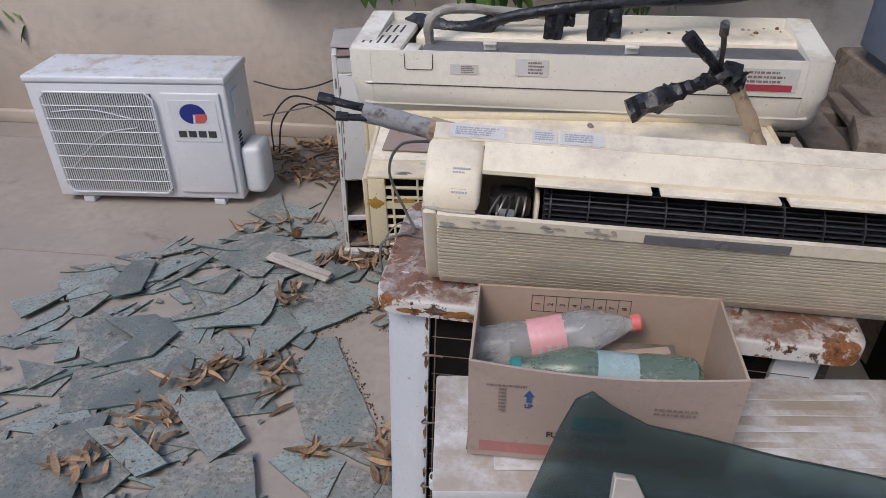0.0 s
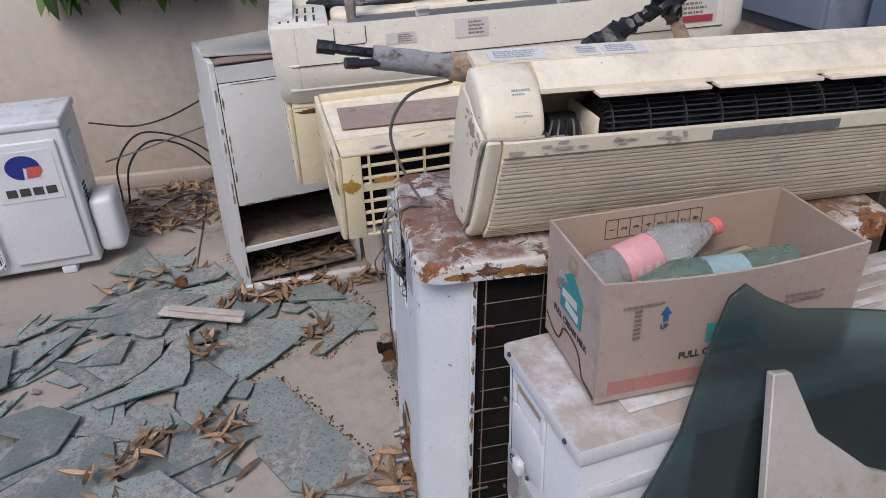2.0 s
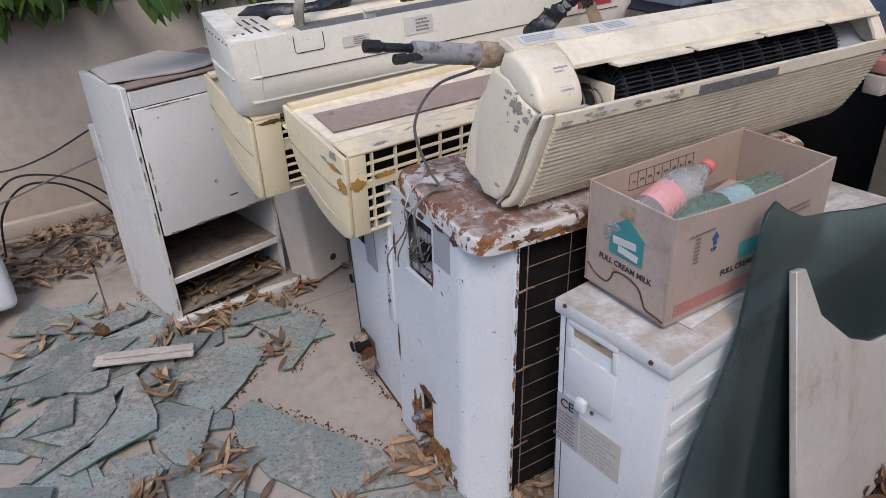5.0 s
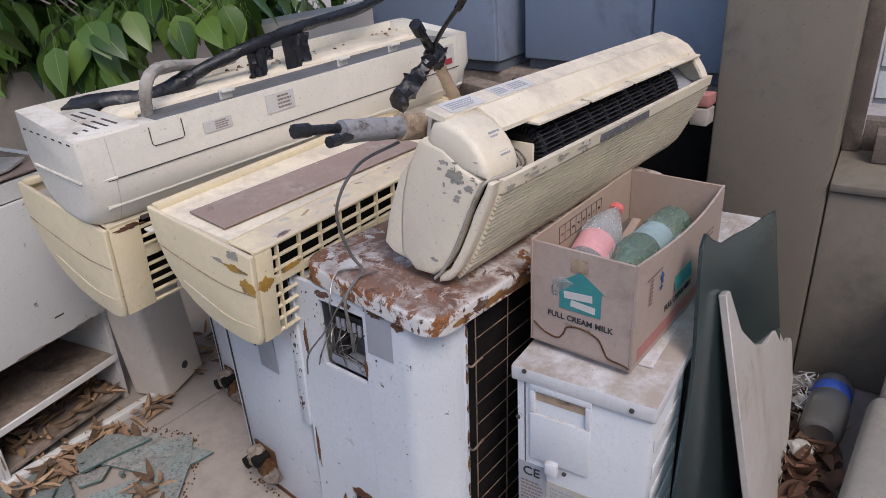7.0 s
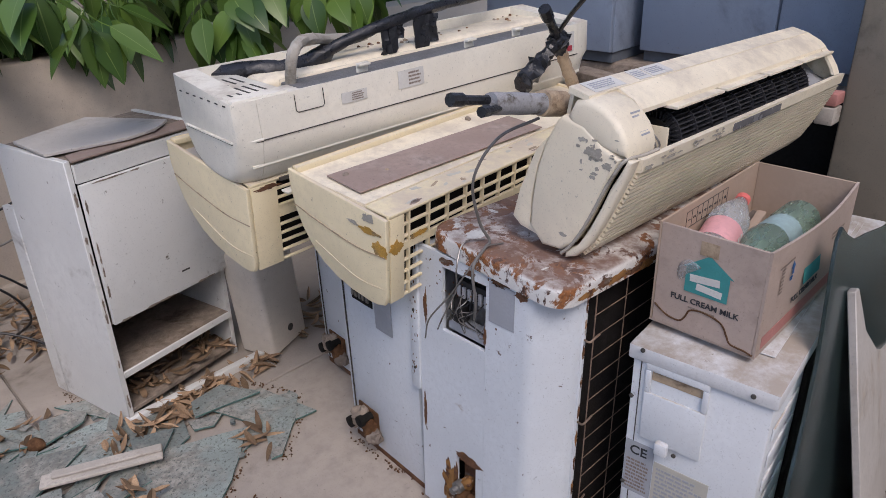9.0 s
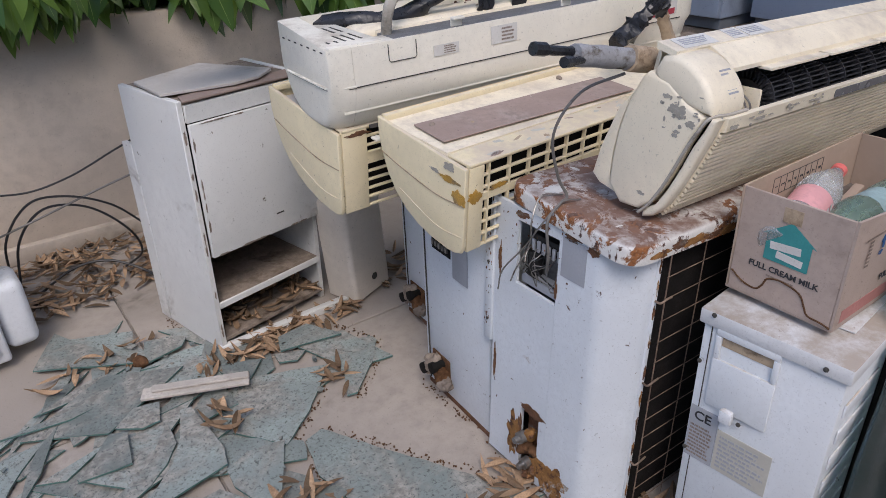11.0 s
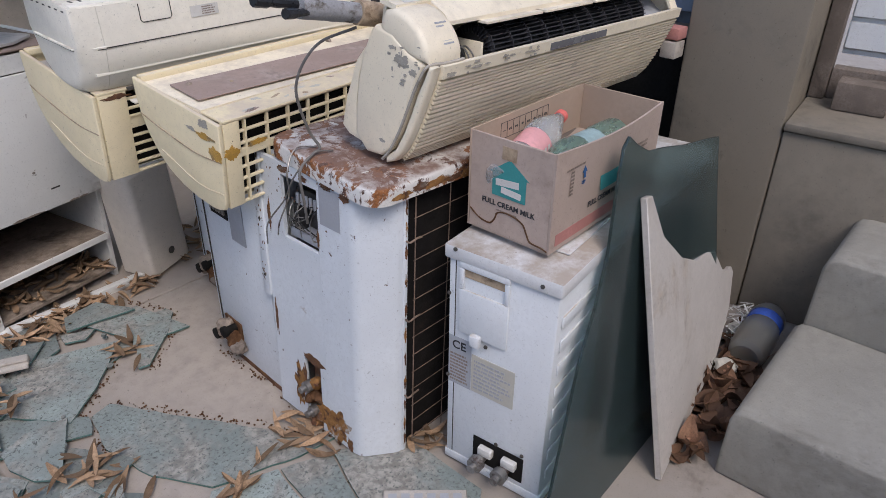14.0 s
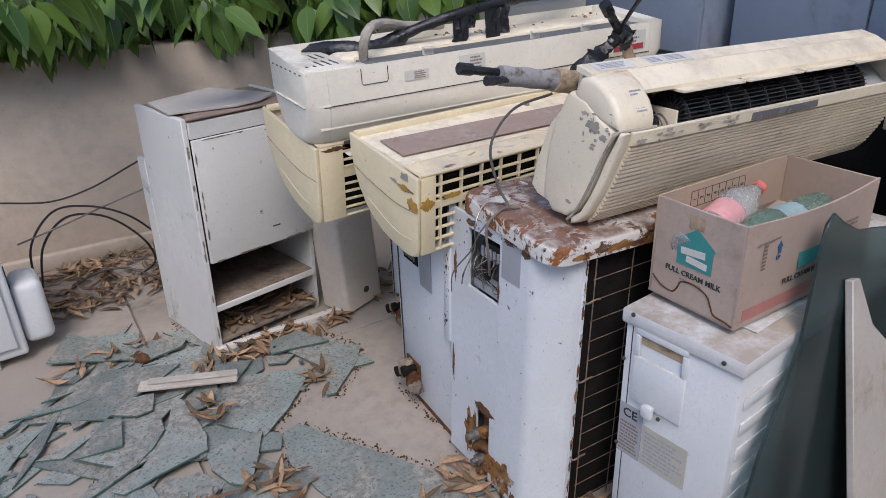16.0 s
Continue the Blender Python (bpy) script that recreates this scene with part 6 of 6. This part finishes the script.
    pane([(-1.20, 1.96), (-1.02, 1.99), (-0.90, 1.90), (-0.95, 1.77), (-1.13, 1.71), (-1.05, 1.86)], 0.033, 1.2, -0.8)
    pane([(-1.19, 1.70), (-0.89, 1.76), (-0.82, 1.84), (-0.78, 1.60), (-1.15, 1.51)], 0.018, 0.5, 0)
    pane([(-1.02, 1.43), (-0.91, 1.46), (-0.73, 1.32), (-0.80, 1.27)], 0.034, 1.5, 1)
    pane([(-0.84, 1.59), (-0.68, 1.61), (-0.53, 1.42), (-0.61, 1.33)], 0.030, 0.8, 1)
    pane([(-1.28, 1.38), (-1.11, 1.45), (-0.99, 1.53), (-0.95, 1.20), (-1.20, 1.15)], 0.024, -0.6, 0.6)
    pane([(-0.72, 1.30), (-0.50, 1.38), (-0.44, 1.20), (-0.60, 1.06), (-0.78, 1.10)], 0.020, 0.5, -0.4)
    pane([(-0.42, 1.18), (-0.22, 1.20), (-0.18, 0.95), (-0.45, 0.90)], 0.010)
    laid.append((-0.28, 1.55, 0.2, 0))
    tries = 0
    while len(laid) < 175 and tries < 4000:
        tries += 1
        x, y = rnd.uniform(-1.7, 0.1), rnd.uniform(0.75, 2.8)
        if not inside(x, y, REGION):
            continue
        far = y > 2.0 or x < -0.68
        if (x > -0.46 and y < 1.97) or (x > -0.40 and rnd.random() < 0.8):
            continue
        if far and rnd.random() < 0.55:
            a = rnd.uniform(0.08, 0.22)
            lay(x, y, a, rnd.uniform(0.018, 0.048), rnd.gauss(25, 26), 4)
        else:
            a = rnd.choice((rnd.uniform(0.05, 0.09), rnd.uniform(0.09, 0.15), rnd.uniform(0.15, 0.24), rnd.uniform(0.15, 0.24)))
            lay(x, y, a, a * rnd.uniform(0.4, 0.8), rnd.uniform(0, 360), rnd.choice((3, 4, 5)))
    bm = bmesh.new()
    for k in range(240):
        x, y = rnd.uniform(-1.6, 0.1), rnd.uniform(0.8, 2.8)
        if inside(x, y, REGION) and not (x > -0.45 and y < 1.95):
            s = rnd.uniform(0.006, 0.022)
            add(bm, plate([(s * math.cos(t) * rnd.uniform(.6, 1), s * math.sin(t) * rnd.uniform(.3, 1)) for t in (0.3, 1.9, 3.6, 5.1)], 0, 0.005), pose(x, y, 0.002 + rnd.uniform(0, 0.03), rnd.uniform(-15, 15), rnd.uniform(-15, 15), rnd.uniform(0, 360)))
    single("glass_crumbs", bm, [M_SHARD], "tiny green glass splinters scattered over the shards", "glass splinters", kind="stuff")


broken_glass()


def floor_bits():
    s = thing("painted_strip", "split grey-white painted wood strip lying on glass shards", "wood strip", pose(-0.69, 2.372, 0.048, 1, 0, -29))
    part("strip", box(0, -0.03, 0, 0.315, 0.022, 0.012, 0.003, 1), M_WOOD_PALE, s)
    part("bead", box(0.03, -0.012, 0.0125, 0.315, 0.018, 0.022, 0.003, 1), M_WOOD_PALE, s)
    v = thing("grille_plate", "pale ribbed plastic plate lying on the glass", "plastic plate", pose(-0.125, 1.10, 0.022, 0, 0, -52))
    part("plate", box(0, -0.10, 0, 0.20, 0.0, 0.006, 0.002, 1), M_WOOD_PALE, v)
    for k in range(6):
        part("slot", box(0.012 + k * 0.031, -0.09, 0.0062, 0.032 + k * 0.031, -0.012, 0.0072), M_PAPER_GREY, v)
    c = single("pine_cone", lathe([(0.004, 0), (0.03, 0.01), (0.042, 0.035), (0.036, 0.07), (0.015, 0.10), (0.002, 0.108)], 14), M_STAINLINE, "small reddish brown seed cone on the floor", "cone", pose(-0.64, 2.60, 0.022, 82, 0, 30) @ Matrix.Scale(0.55, 4))


floor_bits()


# ---- dry leaves ----
def dry_leaf(rnd, bm, x, y, z, scale=1.0, steep=30, broad=1.0):
    L, W = rnd.uniform(0.055, 0.115) * scale, rnd.uniform(0.013, 0.024) * scale * broad
    curl, fold, n = rnd.uniform(-0.7, 1.2) * broad, rnd.uniform(-0.4, 1.2), 6
    m = pose(x, y, z, rnd.gauss(0, steep), rnd.gauss(0, steep), rnd.uniform(0, 360))
    rows = []
    for k in range(n + 1):
        s = k / n
        w = W * math.sin(math.pi * min(1, 0.04 + s * 0.95)) ** 0.8 * 0.5
        u, h = L * (s - 0.5), curl * L * (s - 0.5) ** 2
        rows.append([bm.verts.new(m @ Vector(p)) for p in ((u, -w, h + fold * w), (u, 0, h), (u, w, h + fold * w * 0.9))])
    for a, b in zip(rows, rows[1:]):
        for k in range(2):
            bm.faces.new((a[k], a[k + 1], b[k + 1], b[k]))


def leaf_heap(x, y, rx, ry, count, z=0.012, height=0.05, seed=1, label="brown curled dry leaves heaped on the concrete floor", broad=False):
    rnd, bm = random.Random(seed), bmesh.new()
    for k in range(count):
        a, d = rnd.uniform(0, 2 * math.pi), math.sqrt(rnd.random())
        dry_leaf(rnd, bm, x + rx * d * math.cos(a) * 1.35, y + ry * d * math.sin(a) * 1.35, z + rnd.random() * height * (0.8 if broad else 0.55) * (1 - d * 0.8), 1.0, 24 if broad else 5, 2.2 if broad else 1.0)
    single("dead_leaves", bm, M_LEAF_DARK if broad else M_LEAF_DRY, label, "dry leaves", kind="stuff")


for k, h in enumerate(((-0.60, 3.34, 0.34, 0.20, 260, 0.012, 0.10), (-0.37, 2.40, 0.13, 0.05, 46, 0.02, 0.04), (-0.10, 2.40, 0.16, 0.05, 60, 0.012, 0.04), (-0.54, 2.13, 0.035, 0.06, 10, 0.045, 0.03),
                       (-0.52, 1.75, 0.05, 0.05, 10, 0.03, 0.03), (-0.65, 1.73, 0.08, 0.035, 10, 0.03, 0.03), (-0.78, 1.67, 0.08, 0.035, 10, 0.04, 0.03), (-0.84, 1.47, 0.09, 0.10, 26, 0.03, 0.05), (-0.98, 1.30, 0.06, 0.06, 16, 0.035, 0.04),
                       (-0.10, 1.40, 0.04, 0.09, 20, 0.012, 0.05), (-0.19, 2.09, 0.03, 0.07, 9, 0.02, 0.03), (0.08, 1.12, 0.07, 0.03, 12, 0.012, 0.02), 
                       (0.36, 2.50, 0.14, 0.14, 44, 0.012, 0.04), (-0.20, 1.40, 0.13, 0.03, 12, 0.016, 0.02), (-0.48, 1.64, 0.03, 0.08, 8, 0.012, 0.02), (-0.72, 2.66, 0.16, 0.06, 20, 0.02, 0.03))):
    leaf_heap(*h, seed=20 + k)
leaf_heap(0.72, 0.565, 0.24, 0.05, 95, 0.015, 0.085, 61, "broad crumpled dark brown leaves heaped beside the steps", True)
leaf_heap(1.0, 0.585, 0.10, 0.045, 26, 0.015, 0.06, 62, "broad crumpled dark brown leaves heaped beside the steps", True)
leaf_heap(-0.17, 2.575, 0.16, 0.075, 60, 0.056, 0.05, 51, "brown dry leaves blown into the cabinet's open bottom")


def crumbs():
    """Fine reddish litter along the borders of the broken glass and against the units."""
    rnd, bm = random.Random(31), bmesh.new()
    lines = [((-0.345, 1.925), (-0.065, 1.345)), ((0.02, 2.20), (0.02, 2.15)), ((0.02, 2.15), (-0.06, 2.06)), ((-0.06, 2.06), (-0.19, 1.96)), ((-0.18, 2.14), (-0.34, 1.99)), ((-0.34, 1.99), (-0.46, 1.91)),
             ((-0.40, 2.44), (-0.46, 2.80)), ((-0.05, 2.40), (0.02, 2.20)), ((-0.62, 2.66), (-0.70, 2.58)), ((-0.02, 1.56), (-0.05, 1.36)), ((-0.46, 2.70), (-0.44, 2.60)), ((-0.40, 1.92), (-0.46, 1.75)), ((-0.02, 1.60), (0.0, 1.88))]
    for (x0, y0), (x1, y1) in lines:
        for k in range(int(210 * math.hypot(x1 - x0, y1 - y0))):
            s, r = rnd.random(), rnd.uniform(0.0010, 0.0032)
            x, y = x0 + (x1 - x0) * s + rnd.gauss(0, 0.009), y0 + (y1 - y0) * s + rnd.gauss(0, 0.009)
            add(bm, plate([(r * math.cos(t) * rnd.uniform(.7, 1.8), r * math.sin(t)) for t in (0.2, 1.7, 3.4, 4.9)], 0, 0.003), pose(x, y, 0.001 + rnd.random() * 0.006, rnd.uniform(-20, 20), rnd.uniform(-20, 20), rnd.uniform(0, 360)))
    single("leaf_crumbs", bm, M_STAINLINE, "fine reddish brown leaf litter along the glass", "leaf litter", kind="stuff")


crumbs()


def litter():
    b = thing("water_bottle", "large dirty plastic bottle with a blue label by the steps", "bottle", pose(0.865, 0.552, 0.075, 0, 0, -2) @ pose(0, 0, 0, 0, 82, 0) @ Matrix.Scale(0.86, 4))
    part("body", lathe([(0.02, 0.012), (0.045, 0), (0.06, 0.012), (0.064, 0.03), (0.066, 0.11), (0.064, 0.16), (0.061, 0.17), (0.061, 0.215), (0.064, 0.225), (0.060, 0.24), (0.050, 0.262), (0.032, 0.276), (0.01, 0.282)], 24), M_PET_DIRTY, b)
    part("label", lathe([(0.0616, 0.171), (0.0622, 0.172), (0.0622, 0.213), (0.0616, 0.214)], 24), mat("blue_label", (0.04, 0.10, 0.42), 0.4, var=0.2), b, "blue wrap label")
    rnd = random.Random(6)
    for x, y, s in ((0.80, 0.585, 0.03), (1.02, 0.615, 0.028), (1.10, 0.60, 0.024)):
        bm = bmesh.new()
        bmesh.ops.create_icosphere(bm, subdivisions=3, radius=s)
        for v in bm.verts:
            v.co *= 1 + 0.5 * noise.noise(v.co * 60 + Vector((x * 9, 0, 0)))
            v.co.z *= 0.7
        single("crumpled_paper", bm, M_PAPER_CREAM, "crumpled white paper among dry leaves", "paper", pose(x, y, 0.062))
    bm = bmesh.new()
    for k in range(70):
        x, y = rnd.gauss(1.03, 0.06), rnd.gauss(0.60, 0.025)
        add(bm, box(0, 0, 0, rnd.uniform(0.02, 0.05), rnd.uniform(0.003, 0.006), 0.0008), pose(x, y, rnd.uniform(0.05, 0.10), rnd.uniform(-60, 60), rnd.uniform(-50, 50), rnd.uniform(0, 360)))
    single("shredded_paper", bm, M_PAPER, "shredded white paper strips among dry leaves", "paper shreds", kind="stuff")


litter()


# ---- tree behind the wall ----
def leaf_mesh(bm, uv, m, L, W, bend, stalk, n=7):
    rows = []
    for k in range(n + 1):
        s = k / n
        w = W * 0.5 * (math.sin(math.pi * s ** 0.66) ** 0.95 if 0 < s < 1 else 0.02)
        u, h = stalk + L * s, -bend * L * s * s
        rows.append([(bm.verts.new(m @ Vector(p)), c) for p, c in (((u, -w, h + 0.18 * w), -0.5), ((u, 0, h), 0.0), ((u, w, h + 0.18 * w), 0.5))])
    for a, b in zip(rows, rows[1:]):
        for k in range(2):
            four = (a[k], a[k + 1], b[k + 1], b[k])
            f = bm.faces.new([v for v, _ in four])
            for lp, (_, c) in zip(f.loops, four):
                lp[uv].uv = (c, 0.5)
    # stalk
    st = []
    for k in range(4):
        s = k / 3
        st.append([bm.verts.new(m @ Vector((stalk * s, y, -0.3 * stalk * (1 - s) * s + 0.002 * (y == 0)))) for y in (-0.0014, 0, 0.0014)])
    for a, b in zip(st, st[1:]):
        for k in range(2):
            f = bm.faces.new((a[k], a[k + 1], b[k + 1], b[k]))
            for lp in f.loops:
                lp[uv].uv = (0.3, 0.5)


def cluster(rnd, centre, out, count):
    """Poses of leaves that hang round a twig's tip."""
    for k in range(count):
        yaw = out + rnd.uniform(-130, 130)
        drop = rnd.uniform(25, 88)
        yield Matrix.Translation(centre + Vector((rnd.uniform(-.02, .02), rnd.uniform(-.02, .02), rnd.uniform(-.03, .02)))) @ pose(0, 0, 0, 0, 0, yaw) @ pose(0, 0, 0, 0, drop, 0) @ pose(0, 0, 0, rnd.uniform(-35, 35))


def tree():
    rnd = random.Random(8)
    t = thing("fig_tree", "broad-leaved fig tree with glossy green leaves hanging over the wall", "tree", pose(0, 0, 0))
    part("trunk", tube([(0.25, 4.45, -0.01), (0.28, 4.4, 0.6), (0.20, 4.3, 1.2), (0.1, 4.2, 1.9), (0.15, 4.25, 2.6)], lambda s: 0.085 - 0.05 * s, 10, 6, 0.2), M_WOOD, t)
    tips = []
    for k in range(48):
        tips.append(Vector((rnd.uniform(-1.0, 1.15), rnd.uniform(2.40, 3.5), 0)))
    for k in range(16):
        tips[k] = Vector((rnd.uniform(-0.25, 0.75), rnd.uniform(2.40, 2.62), 1))
    for k in range(18):
        tips.append(Vector((rnd.uniform(0.30, 1.15), rnd.uniform(2.75, 3.35), 1)))
    shapes = []
    for k in range(5):
        bm = bmesh.new()
        uv = bm.loops.layers.uv.new("uv")
        leaf_mesh(bm, uv, Matrix(), rnd.uniform(0.115, 0.15), rnd.uniform(0.064, 0.084), rnd.uniform(0.05, 0.3), rnd.uniform(0.03, 0.06))
        shapes.append(to_mesh(bm, M_LEAF, 80))
    for k, tip in enumerate(tips):
        near = (3.5 - tip.y) / 1.1
        tip.z = rnd.uniform(1.14, 1.26) if tip.z else rnd.uniform(1.16, 1.30) + 0.07 * max(0, near)
        root = Vector((0.2 + rnd.uniform(-.2, .2) + tip.x * 0.5, 4.2, 1.6 + rnd.uniform(-.3, .5)))
        mid = root.lerp(tip, 0.55) + Vector((0, 0, rnd.uniform(0.02, 0.16)))
        if k % 2 == 0:
            part("branch", tube([root, mid, tip], lambda s: 0.012 - 0.009 * s, 6, 5, 0.1), M_WOOD, t)
        for m in cluster(rnd, tip, -90, 6):
            part("leaf", shapes[rnd.randrange(5)], None, t, "", m)
    bm = bmesh.new()
    uv = bm.loops.layers.uv.new("uv")
    for k in range(2600):
        c = Vector((rnd.uniform(-3.2, 3.2), rnd.uniform(3.95, 6.4), 0))
        c.z = max(0.10, 0.75 + rnd.gauss(0, 0.45))
        if k % 3 == 0:
            c.y, c.z = rnd.uniform(3.5, 4.3), 1.02 + abs(rnd.gauss(0, 0.35))
            c.x = rnd.uniform(-1.0, 1.25)
        for m in cluster(rnd, c, rnd.uniform(0, 360), 5):
            leaf_mesh(bm, uv, m, rnd.uniform(0.11, 0.15), rnd.uniform(0.05, 0.065), rnd.uniform(0.05, 0.3), 0.04, 4)
    for k in range(3600):
        c = Vector((rnd.uniform(-2.6, 2.4), rnd.uniform(3.9, 5.6), rnd.uniform(0.55, 1.75)))
        for m in cluster(rnd, c, rnd.uniform(0, 360), 5):
            leaf_mesh(bm, uv, m, rnd.uniform(0.12, 0.16), rnd.uniform(0.06, 0.075), rnd.uniform(0.05, 0.3), 0.04, 3)
    # Unseen leaf canopy overhead, added to shade the back wall and cabinet.
    for k in range(1100):
        c = Vector((rnd.uniform(0.0, 2.4), rnd.uniform(2.5, 4.2), rnd.uniform(1.75, 2.7)))
        for m in cluster(rnd, c, rnd.uniform(0, 360), 5):
            leaf_mesh(bm, uv, m, rnd.uniform(0.12, 0.16), rnd.uniform(0.06, 0.075), rnd.uniform(0.05, 0.3), 0.04, 3)
    crown = part("crown", to_mesh(bm, M_LEAF, 80), None, t)
    tagged(crown, kind="stuff")


tree()
